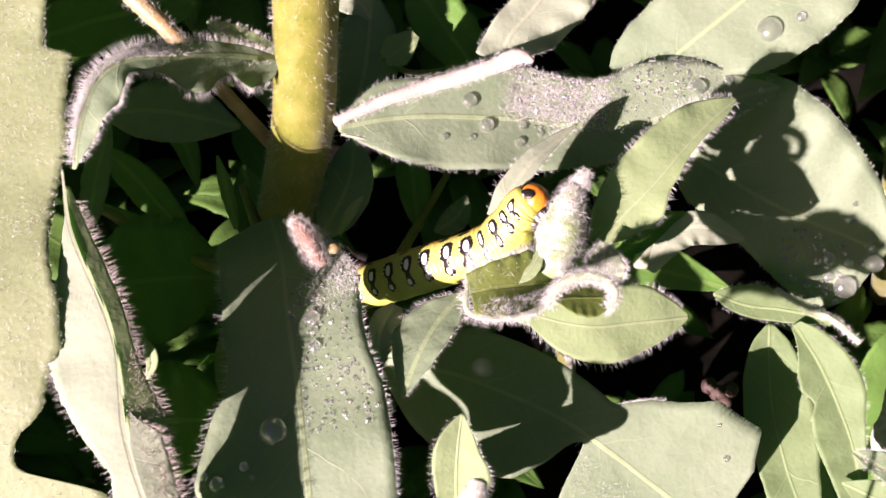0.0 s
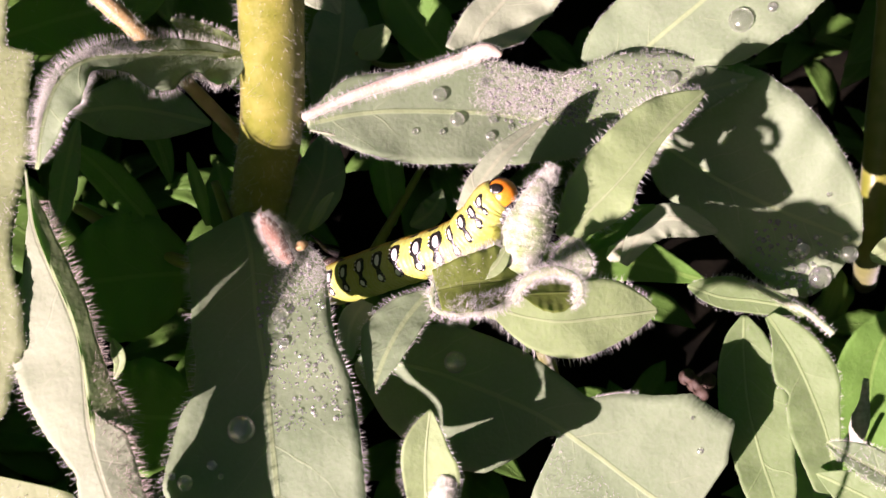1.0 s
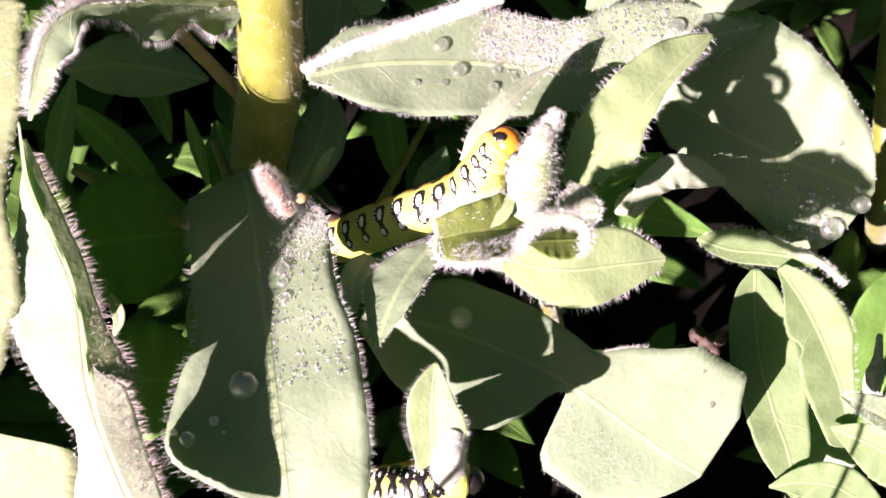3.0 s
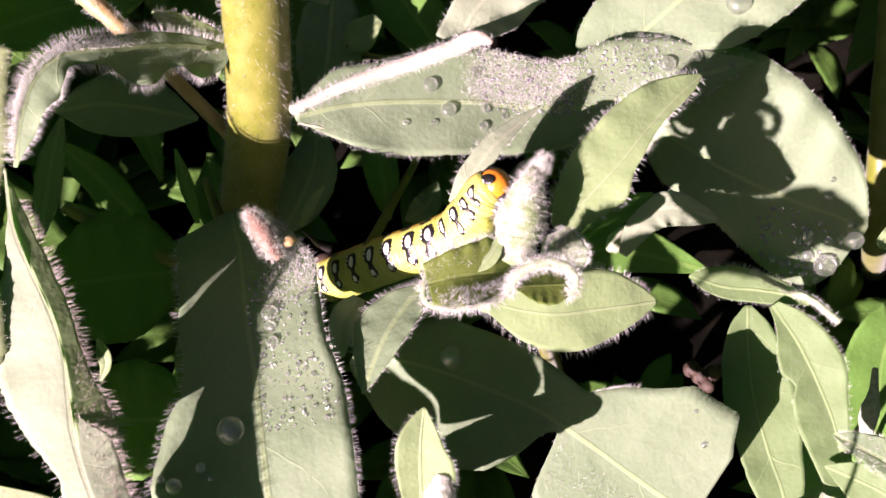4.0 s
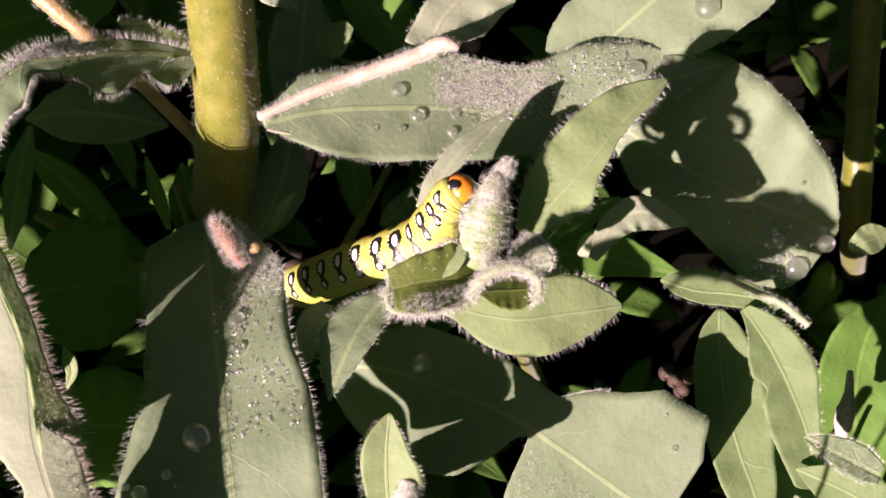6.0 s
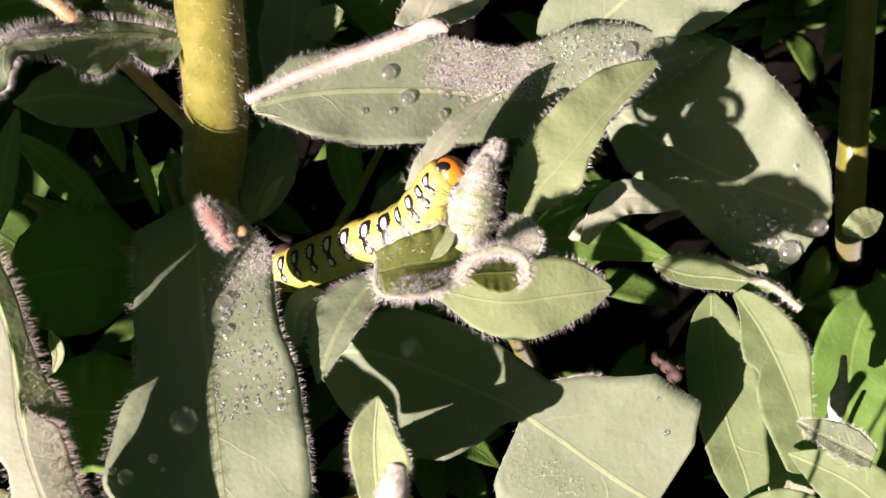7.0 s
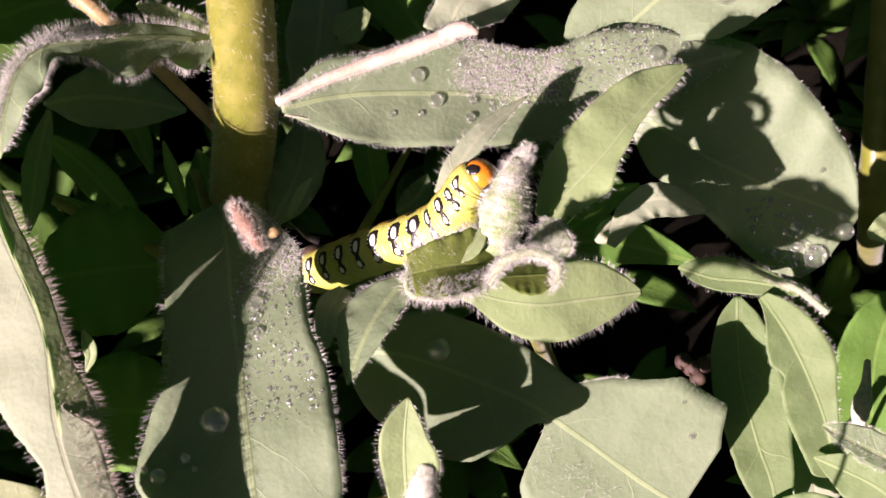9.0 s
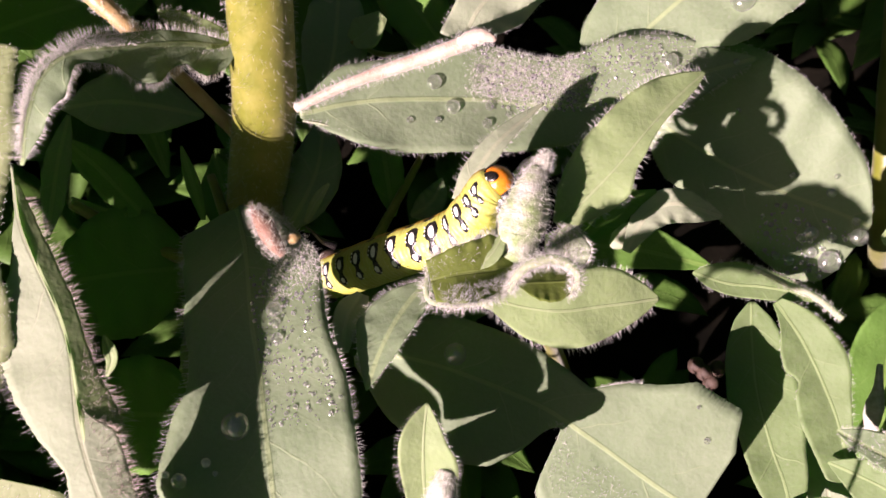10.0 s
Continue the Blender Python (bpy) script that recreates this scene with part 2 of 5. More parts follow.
def profile(widths, t):
    """Half-widths along the blade, from even stations or (station, width) pairs."""
    if isinstance(widths[0], tuple):
        w = np.interp(t, [a for a, _ in widths], [b for _, b in widths])
        for _ in range(2):
            w[1:-1] = 0.25 * w[:-2] + 0.5 * w[1:-1] + 0.25 * w[2:]
        return w
    w = np.asarray(widths, float)
    q = np.r_[2 * w[0] - w[1], w, 2 * w[-1] - w[-2]]
    x = np.clip(np.asarray(t) * (len(w) - 1), 0, len(w) - 1.0001)
    k = x.astype(int)
    f = x - k
    a, b, c, d = q[k], q[k + 1], q[k + 2], q[k + 3]
    return np.maximum(0.5 * (2 * b + (c - a) * f + (2 * a - 5 * b + 4 * c - d) * f ** 2 + (3 * b - a - 3 * c + d) * f ** 3), 0.02)


class Blade:
    """A leaf blade: a midrib curve, half-widths to both sides, a facing, a fold along the rib, waves on the rim."""

    def __init__(self, mid, left, right, face=(0, 0, 1), face_tip=None, fold=8.0, droop=0.0, wave=0.25, waves=5.0, jag=0.05,
                 thick=0.32, steps=48, cross=7, seed=1, roll_left=0.0, roll_right=0.0, flip=False, fold_right=None):
        rng = np.random.default_rng(seed)
        self.rng = rng
        m, self.length = spline(mid, steps + 1)
        t = np.linspace(0, 1, steps + 1)
        along = unit(np.gradient(m, axis=0))
        f0, f1 = unit(face), unit(face if face_tip is None else face_tip)
        hint = f0 * (1 - t[:, None]) + f1 * t[:, None]
        up = unit(hint - along * (hint * along).sum(1, keepdims=True))
        side = np.cross(along, up) * (-1 if flip else 1)
        s = np.linspace(-1, 1, 2 * cross + 1)
        wl, wr = profile(left, t), profile(right, t)
        wl = wl * (1 + jag * 0.25 * rng.standard_normal(steps + 1) * (wl > 0.5))
        wr = wr * (1 + jag * 0.25 * rng.standard_normal(steps + 1) * (wr > 0.5))
        width = np.where(s[None] < 0, wl[:, None], wr[:, None])
        off = s[None] * width
        slope = np.where(s[None] < 0, math.tan(radians(fold)), math.tan(radians(fold if fold_right is None else fold_right)))
        tall = np.abs(off) * slope - droop * off ** 2 / 10
        phase = rng.uniform(0, 6.28, 2)
        ripple = np.where(s[None] < 0, np.sin(waves * 6.28 * t[:, None] + phase[0]), np.sin(waves * 1.13 * 6.28 * t[:, None] + phase[1]))
        tall = tall + wave * ripple * np.abs(s[None]) ** 2 * np.minimum(width / 4, 1.5)
        roll = np.where(s[None] < 0, roll_left, roll_right) * np.maximum(np.abs(s[None]) - 0.55, 0) / 0.45
        turned = np.radians(roll)
        over = np.maximum(np.abs(s[None]) - 0.55, 0) * width
        off = off - np.sign(s[None]) * over * (1 - np.cos(turned))
        tall = tall + over * np.sin(turned)
        grain = np.array([[noise.noise((a * 0.16 + seed * 7, b * 0.16, 0.3)) for b in row] for a, row in zip(t * self.length, off)])
        tall = tall + 0.35 * grain * np.minimum(width / 3, 1)
        self.top = m[:, None] + side[:, None] * off[..., None] + up[:, None] * tall[..., None]
        self.up, self.side, self.along, self.mid, self.t, self.s = up, side, along, m, t, s
        self.width, self.thick = width, thick
        taper = (0.25 + 0.75 * (1 - np.abs(s) ** 4))[None, :, None]
        self.low = self.top - up[:, None] * thick * taper
        self.uv = np.stack([s[None] * width, np.broadcast_to(t[:, None] * self.length, off.shape)], -1)

    def build(self, material, parent, label="", name="leaf"):
        a, b = self.top.shape[:2]
        ids = np.arange(a * b).reshape(a, b)
        low = ids + a * b
        faces = np.stack([ids[:-1, :-1], ids[:-1, 1:], ids[1:, 1:], ids[1:, :-1]], -1).reshape(-1, 4)
        under = np.stack([low[:-1, :-1], low[1:, :-1], low[1:, 1:], low[:-1, 1:]], -1).reshape(-1, 4)
        rim = np.r_[ids[0, :], ids[1:, -1], ids[-1, -2::-1], ids[-2:0:-1, 0]]
        nxt = np.roll(rim, -1)
        skirt = np.stack([nxt, rim, rim + a * b, nxt + a * b], -1)
        allf = np.vstack([faces, under, skirt])
        verts = np.vstack([self.top.reshape(-1, 3), self.low.reshape(-1, 3)])
        uv = np.vstack([self.uv.reshape(-1, 2)] * 2)
        return raw_part(name, verts, allf[:, ::-1].tolist(), material, parent, label, uvs=uv)

    def point(self, t, s):
        """The place on the upper face at a station and across (-1 left rim, 1 right rim), and the normal."""
        a, b = self.top.shape[:2]
        x, y = np.clip(np.asarray(t) * (a - 1), 0, a - 1.001), np.clip((np.asarray(s) + 1) / 2 * (b - 1), 0, b - 1.001)
        i, j = x.astype(int), y.astype(int)
        fx, fy = (x - i)[..., None], (y - j)[..., None]
        g = self.top
        place = (g[i, j] * (1 - fx) + g[i + 1, j] * fx) * (1 - fy) + (g[i, j + 1] * (1 - fx) + g[i + 1, j + 1] * fx) * fy
        normal = unit(np.cross(g[i + 1, j] - g[i, j], g[i, j + 1] - g[i, j]))
        flip = np.sign((normal * self.up[i]).sum(-1, keepdims=True))
        return place, normal * np.where(flip == 0, 1, flip)

    def fringe(self, parent, count, length=1.4, sides=(-1, 1), span=(0.03, 0.98), lift=0.5, name="hair_fringe", material=None, wide=0.022):
        """Hairs that stand off the rim."""
        rng, roots, ways = self.rng, [], []
        count = int(count * 1.15)
        for sd in sides:
            t = np.sort(rng.uniform(*span, count))
            p, n = self.point(t, np.full(count, sd * 0.995))
            i = np.clip((t * (len(self.t) - 1)).astype(int), 0, len(self.t) - 1)
            roots.append(p)
            ways.append(self.side[i] * sd + n * rng.normal(lift, 0.4, (count, 1)) + self.along[i] * rng.normal(0.15, 0.22, (count, 1)))
        roots, ways = np.vstack(roots), np.vstack(ways)
        return hairs(name, roots, ways, rng.uniform(0.4, 1.2, len(roots)) * length, parent, material or M_HAIR, wide, rng)

    def fuzz(self, parent, count, length=0.7, tspan=(0.05, 0.95), sspan=(-0.95, 0.95), name="down", material=None, wide=0.022, lean=0.6):
        """Short hairs on the upper face."""
        rng = self.rng
        t, s = rng.uniform(*tspan, count * 2), rng.uniform(*sspan, count * 2)
        fade_t = np.clip(np.minimum(t - tspan[0], tspan[1] - t) / (tspan[1] - tspan[0]) * 5, 0, 1)
        fade_s = np.where((np.abs(s) > 0.9), 1, np.clip(np.minimum(s - sspan[0], sspan[1] - s) / (sspan[1] - sspan[0]) * 4, 0, 1))
        clump = np.array([noise.noise((a * self.length * 0.22, b * 2.2, 3.1)) for a, b in zip(t, s)])
        keep = rng.uniform(0, 1, count * 2) < fade_t * fade_s * np.clip(0.75 + 0.9 * clump, 0.1, 1)
        t, s = t[keep][:count], s[keep][:count]
        count = len(t)
        p, n = self.point(t, s)
        ways = n + rng.normal(0, lean, (count, 3))
        return hairs(name, p, ways, rng.uniform(0.5, 1.2, count) * length, parent, material or M_HAIR, wide, rng)


def hairs(name, roots, ways, lengths, parent, material, wide, rng):
    """Many tapering hairs, each a bent three-sided needle, as one mesh."""
    ways = unit(ways)
    count = len(roots)
    a = unit(np.cross(ways, rng.normal(0, 1, (count, 3))))
    b = np.cross(ways, a)
    bend = a * (rng.normal(0, 0.10, (count, 1)) * lengths[:, None])
    rings = []
    for h, r in ((-0.03, 1.0), (0.55, 0.75)):
        centre = roots + ways * (lengths * h)[:, None] + bend * max(h, 0) ** 2
        for k in range(3):
            ang = k * 2.0944
            rings.append(centre + (a * math.cos(ang) + b * math.sin(ang)) * wide * r)
    rings.append(roots + ways * lengths[:, None] + bend)
    verts = np.stack(rings, 1).reshape(-1, 3)
    base = np.arange(count)[:, None] * 7
    quads = np.concatenate([base + np.array([k, (k + 1) % 3, 3 + (k + 1) % 3, 3 + k]) for k in range(3)])
    tips = np.concatenate([base + np.array([3 + k, 3 + (k + 1) % 3, 6]) for k in range(3)])
    ob = raw_part(name, verts, quads.tolist() + tips.tolist(), material, parent)
    return tagged(ob, kind="stuff")


def tube(name, mid, radii, material, parent, label="", steps=40, ring=16, knobs=0.03, seed=3, flat=1.0):
    """A stalk of changing thickness along a curve, with rounded ends. Returns object, centres, radii, frame."""
    rng = np.random.default_rng(seed)
    m, length = spline(mid, steps + 1)
    t = np.linspace(0, 1, steps + 1)
    r = profile(radii, t)
    along = unit(np.gradient(m, axis=0))
    a = unit(np.cross(along, np.array([0.31, 0.2, 0.93])))
    b = np.cross(along, a)
    ang = np.linspace(0, 2 * np.pi, ring, endpoint=False)
    wob = 1 + knobs * rng.standard_normal((steps + 1, ring))
    v = m[:, None] + (a[:, None] * np.cos(ang)[None, :, None] + b[:, None] * np.sin(ang)[None, :, None] * flat) * (r[:, None] * wob)[..., None]
    verts = np.vstack([v.reshape(-1, 3), m[:1] - along[:1] * r[0] * 0.35, m[-1:] + along[-1:] * r[-1] * 0.35])
    faces = []
    for i in range(steps):
        for j in range(ring):
            k = (j + 1) % ring
            faces.append((i * ring + j, i * ring + k, (i + 1) * ring + k, (i + 1) * ring + j))
    end = (steps + 1) * ring
    faces += [(end, (j + 1) % ring, j) for j in range(ring)]
    faces += [(end + 1, steps * ring + j, steps * ring + (j + 1) % ring) for j in range(ring)]
    ob = raw_part(name, verts, faces, material, parent, label)
    return ob, m, r, a, b, along


def tube_hairs(name, info, count, length, parent, material=None, wide=0.022, seed=5, span=(0, 1), lean=0.35):
    ob, m, r, a, b, along = info
    rng = np.random.default_rng(seed)
    x = rng.uniform(*span, count) * (len(m) - 1.001)
    i = x.astype(int)
    f = (x - i)[:, None]
    ang = rng.uniform(0, 6.283, count)[:, None]
    out = a[i] * np.cos(ang) + b[i] * np.sin(ang)
    root = m[i] * (1 - f) + m[i + 1] * f + out * (r[i][:, None] * 0.97)
    return hairs(name, root, out + rng.normal(0, lean, (count, 3)), rng.uniform(0.4, 1.15, count) * length, parent, material or M_HAIR, wide, rng)


def drop_shape(radius, flat=0.62, ring=14, levels=7):
    """A sitting dew drop: a sphere flattened where it rests."""
    verts, faces = [], []
    for i in range(levels + 1):
        a = math.pi * i / levels
        z = math.cos(a) * radius * flat
        z = max(z, -0.25 * radius)
        for j in range(ring):
            p = 2 * math.pi * j / ring
            verts.append((math.sin(a) * math.cos(p) * radius, math.sin(a) * math.sin(p) * radius, z))
    for i in range(levels):
        for j in range(ring):
            k = (j + 1) % ring
            faces.append((i * ring + j, (i + 1) * ring + j, (i + 1) * ring + k, i * ring + k))
    return np.array(verts), faces


def basis(normal):
    n = unit(normal)
    a = unit(np.cross(n, (0.2, 0.9, 0.3)))
    return np.stack([a, np.cross(n, a), n])


def dew(blade, spots):
    """Single large drops on a blade: place and radius each."""
    for p, radius in spots:
        gaps = np.linalg.norm(blade.top[..., :2] - np.asarray(p)[:2], axis=-1)
        i, j = np.unravel_index(gaps.argmin(), gaps.shape)
        t, s = i / (blade.top.shape[0] - 1), 2 * j / (blade.top.shape[1] - 1) - 1
        seat, normal = blade.point(np.array([t]), np.array([s]))
        shift = np.asarray(p) - seat[0]
        seat = seat[0] + shift - normal[0] * (shift @ normal[0])
        root = thing("dew_drop", seat, "clear round dew drop resting on a leaf", "drop", "dew drops on the leaves")
        v, f = drop_shape(radius)
        raw_part("water", seat + normal[0] * radius * 0.22 + v @ basis(normal[0]), f, M_WATER, root)


def beads(name, blade, count, tspan, sspan, small, large, seed, label):
    """A scatter of tiny drops too many to count."""
    rng = np.random.default_rng(seed)
    t, s = rng.uniform(*tspan, count), rng.uniform(*sspan, count)
    seats, normals = blade.point(t, s)
    radii = small + (large - small) * rng.uniform(0, 1, count) ** 3
    root = thing(name, seats[0], label, "dew")
    root["kind"] = "stuff"
    verts, faces, k = [], [], 0
    for p, n, r in zip(seats, normals, radii):
        v, f = drop_shape(r, 0.7, 8, 4)
        verts.append(p + n * r * 0.2 + v @ basis(n))
        faces += [tuple(a + k for a in q) for q in f]
        k += len(v)
    return tagged(raw_part("water", np.vstack(verts), faces, M_BEAD, root), kind="stuff")


# ---- the ground ----
bm = bmesh.new()
bmesh.ops.create_grid(bm, x_segments=120, y_segments=120, size=1.0)
for v in bm.verts:
    far = max(abs(v.co.x), abs(v.co.y))
    grow = 1.2 if far < 0.5 else 1.2 + (far - 0.5) * 300
    v.co.x, v.co.y = v.co.x * grow, v.co.y * grow
    if far < 0.5:
        v.co.z = 0.006 * noise.noise(v.co * 14) + 0.003 * noise.noise(v.co * 60)
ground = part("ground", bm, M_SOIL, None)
tagged(ground, "soil coloured near black to stand for shade under the plants", "ground", kind="structure")

# ---- the main plant: thick stem with four large leaves ----
plant = thing("spurge_plant", (-54.2, -48.9, -124.3), "downy spurge with a thick yellow-green stem and large grey-green leaves", "plant")
stem = tube("stem", [(-15.7, 60.3, 33.1), (-19.4, 43.8, 12.4), (-21.0, 32.9, 2.5), (-23.1, 19.6, -9.9), (-28.6, 6.2, -28.2), (-38.5, -14.6, -66.3), (-54.2, -48.9, -124.3)],
            [5.0, 5.0, 5.1, 5.1, 5.3, 5.4, 5.6], M_STEM, plant, "thick yellow-green hairy stem", steps=60, ring=28, knobs=0.012)
tube_hairs("stem_hair", stem, 4200, 1.2, stem[0], span=(0.1, 0.75))

b_left = Blade([(-66.5, -55.9, 16.6), (-65.2, -35.0, 21.2), (-64.3, -24.0, 23.2), (-63.8, -9.0, 23.2), (-65.5, 3.2, 18.6), (-66.3, 19.2, 15.2), (-66.4, 35.5, 13.3), (-61.2, 63.5, 9.9)],
               [12.3, 29.3, 34.7, 35.4, 29.3, 15.4, 0.8],
               [(0, 3.1), (0.1, 20.8), (0.19, 20.8), (0.2195, 20.5), (0.2208, 19.3), (0.2216, 12.3), (0.2235, 8.9), (0.237, 7.5), (0.262, 7.7), (0.29, 10.8), (0.315, 11.6), (0.335, 11.7), (0.36, 13.3), (0.4, 12.9), (0.43, 12.0), (0.5, 12.1), (0.55, 13.0), (0.59, 14.3), (0.64, 13.6), (0.68, 14.3), (0.7, 14.5), (0.704, 10.6), (0.74, 10.3), (0.81, 10.2), (0.88, 9.2), (1, 0.5)],
               face=(0.03, -0.05, 1), fold=0.5, fold_right=6, wave=0.2, jag=0.04, steps=260, cross=9, seed=2)
leaf_left = b_left.build(M_BROAD, plant, "large pale green leaf with an eaten rim")
b_left.fuzz(leaf_left, 1500, 0.8, (0.12, 0.85), (0.05, 1.0), wide=0.022, lean=1.1)
b_left.fringe(leaf_left, 161, 0.7, sides=(1,))

b_inner = Blade([(-52.5, 11.0, 18.2), (-50.6, 3.1, 20.7), (-48.0, -2.2, 22.4), (-44.8, -8.2, 24.0), (-43.0, -13.4, 24.9), (-42.1, -19.9, 26.0), (-41.2, -24.9, 26.8), (-39.2, -30.6, 27.8), (-36.0, -37.5, 29.0), (-33.0, -43.0, 29.8), (-31.2, -48.0, 29.8)],
                [(0, 0.2), (0.11, 0.4), (0.19, 2.6), (0.24, 5.4), (0.29, 6.8), (0.33, 7.6), (0.36, 8.8), (0.4, 9.6), (0.46, 9.0), (0.5, 8.2), (0.53, 7.3), (0.57, 6.2), (0.61, 4.4), (0.64, 3.4), (0.66, 3.0), (0.71, 3.9), (0.77, 6.5), (0.82, 7.7), (0.88, 7.4), (0.94, 5.2), (1, 0.2)], [(0, 0.1), (0.5, 0.2), (0.54, 0.6), (0.57, 2.2), (0.6, 4.4), (0.66, 4.6), (0.71, 4.3), (0.8, 4.1), (0.88, 3.2), (0.95, 1.8), (1, 0.2)],
                face=(0.0, 0.0, 1), fold=-3, fold_right=-14, wave=0.15, jag=0.05, steps=130, flip=True, seed=3)
leaf_inner = b_inner.build(M_PALE, plant, "pale narrow leaf with a torn edge and hairy rim")
b_strip = Blade([(-51.7, 8.6, 19.2), (-50.2, 3.1, 21.2), (-47.7, -2.2, 22.9), (-44.6, -8.2, 24.5), (-42.9, -13.3, 25.4), (-41.8, -19.1, 26.3), (-41.0, -24.2, 26.7), (-40.0, -28.6, 26.7)],
                [0.1, 0.1, 0.1, 0.1, 0.1, 0.1, 0.1, 0.1], [(0, 0.4), (0.12, 1.5), (0.28, 2.0), (0.45, 2.0), (0.6, 1.9), (0.7, 2.6), (0.78, 3.6), (0.88, 4.4), (0.95, 3.2), (1, 0.3)], face=(0, 0, 1), fold=2, fold_right=-37, wave=0.08, jag=0.03, steps=90, flip=True, seed=39)
strip = b_strip.build(M_FRESH, leaf_inner, "yellow-green margin left by the torn skin")
b_strip.fringe(strip, 250, 2.3, sides=(1,), span=(0.05, 0.95), lift=0.3, material=M_BROWNHAIR, wide=0.023)
b_strip.fuzz(strip, 170, 1.5, (0.6, 0.98), (0.3, 1.0), material=M_BROWNHAIR)
b_inner.fringe(leaf_inner, 260, 2.0, sides=(1,), span=(0.57, 0.97), lift=0.3, material=M_BROWNHAIR, wide=0.023)
b_inner.fringe(leaf_inner, 70, 1.2, sides=(-1,), span=(0.4, 0.7), lift=0.2)
b_inner.fuzz(leaf_inner, 420, 1.5, (0.52, 0.85), (0.25, 1.0), material=M_BROWNHAIR)
b_nub = Blade([(-43.0, -12.9, 11.6), (-41.9, -16.2, 11.6), (-42.7, -18.8, 11.6)], [0.2, 1.0, 0.8, 0.2], [0.2, 1.0, 0.8, 0.2], flip=True, seed=40, steps=20, cross=4)
b_nub.build(M_FRESH, plant, "small yellow-green leaf tip")

b_behind = Blade([(-51.5, 4.0, 18.5), (-49.8, -3.0, 20.0), (-48.6, -9.1, 21.5), (-46.6, -15.8, 22.6), (-44.2, -22.4, 23.6), (-42.0, -28.0, 24.4)], [0.6, 2.6, 3.2, 4.2, 4.6, 3.0], [0.6, 3.0, 3.0, 3.0, 3.0, 2.0], fold=2, flip=True, wave=0.1, seed=35)
b_behind.build(M_BROAD, plant, "leaf tucked in shade behind the eaten one")

b_curl = Blade([(-24.8, 28.8, 2.0), (-28.4, 28.8, 5.0), (-32.0, 28.6, 8.0), (-38.8, 27.3, 14.0), (-44.0, 26.0, 18.0), (-47.4, 22.6, 20.0), (-49.1, 17.3, 21.0), (-49.9, 10.8, 21.0)],
               [(0, 0.3), (0.017, 2.7), (0.05, 3.9), (0.1, 4.6), (0.15, 4.0), (0.2, 2.7), (0.25, 3.5), (0.3, 5.3), (0.35, 5.5), (0.4, 4.3), (0.45, 2.5), (0.5, 2.1), (0.55, 1.7), (0.6, 1.7), (0.65, 3.3), (0.7, 3.9), (0.75, 4.1), (0.8, 3.8), (0.9, 2.3), (1, 0.2)],
               [(0, 0.3), (0.05, 1.0), (0.15, 1.6), (0.3, 2.2), (0.5, 1.7), (0.65, 1.5), (0.8, 1.0), (1, 0.3)],
               face=(-0.25, -0.1, 1), fold=-6, wave=0.5, waves=6, jag=0.03, steps=110, seed=4)
leaf_curl = b_curl.build(M_SAGE, plant, "grey-green leaf with a wavy curled hairy rim")
b_curl.fringe(leaf_curl, 558, 1.6, lift=0.4)
b_curl.fuzz(leaf_curl, 2600, 0.9, (0.3, 1.0), (0.0, 1.0))

b_mid = Blade([(-16.9, 19.6, -6.6), (-5.9, 21.6, -9.0), (11.0, 21.8, -13.0), (20.7, 21.0, -15.5), (31.4, 21.1, -16.6), (43.1, 24.3, -17.4), (58.9, 28.2, -19.9)],
              [(0, 0.7), (0.017, 1.7), (0.05, 3.7), (0.1, 6.0), (0.15, 6.4), (0.2, 6.6), (0.25, 7.6), (0.3, 8.6), (0.4, 8.9), (0.45, 8.2), (0.5, 7.8), (0.55, 7.7), (0.6, 8.5), (0.65, 9.5), (0.7, 9.6), (0.75, 9.3), (0.8, 8.3), (0.85, 6.7), (0.9, 4.0), (0.95, 2.2), (1, 0.2)],
              [(0, 0.7), (0.017, 1.7), (0.05, 4.0), (0.1, 6.8), (0.15, 8.0), (0.2, 8.6), (0.25, 9.0), (0.4, 8.7), (0.45, 8.4), (0.5, 7.6), (0.55, 7.0), (0.6, 6.4), (0.7, 6.0), (0.8, 5.5), (0.85, 4.2), (0.9, 2.6), (0.95, 1.5), (1, 0.2)],
              face=(-0.1, 0.1, 1), fold=5, wave=0.25, jag=0.02, steps=110, seed=5)
leaf_mid = b_mid.build(M_SAGE, plant, "grey-green downy leaf beaded with dew")
mid_rim = tube("rolled_rim", [(-16.4, 18.5, -6.6), (-13.1, 17.8, -7.1), (-9.4, 16.3, -8.0), (-7.4, 15.1, -8.3), (-3.3, 14.3, -9.1)], [0.15, 0.3, 0.35, 0.3, 0.12], M_PALE, leaf_mid, "white rolled leaf rim", ring=10)
tube_hairs("rim_hair", mid_rim, 260, 1.0, leaf_mid)
b_mid.fringe(leaf_mid, 260, 1.0)
b_mid.fuzz(leaf_mid, 6500, 0.7, (0.34, 0.62), (-1, 0.1), wide=0.024)
b_mid.fuzz(leaf_mid, 900, 0.6, (0.55, 0.9), (-1, 0.3), wide=0.02)

twig = tube("stalk", [(-17.3, 20.3, -5.0), (-7.6, 24.3, -5.0), (3.2, 27.5, -4.6), (10.8, 29.8, -3.6)], [0.65, 0.9, 1.15, 1.2], M_PINK, plant, "pale pinkish hairy stalk", ring=14)
tube_hairs("stalk_hair", twig, 1100, 1.2, twig[0])

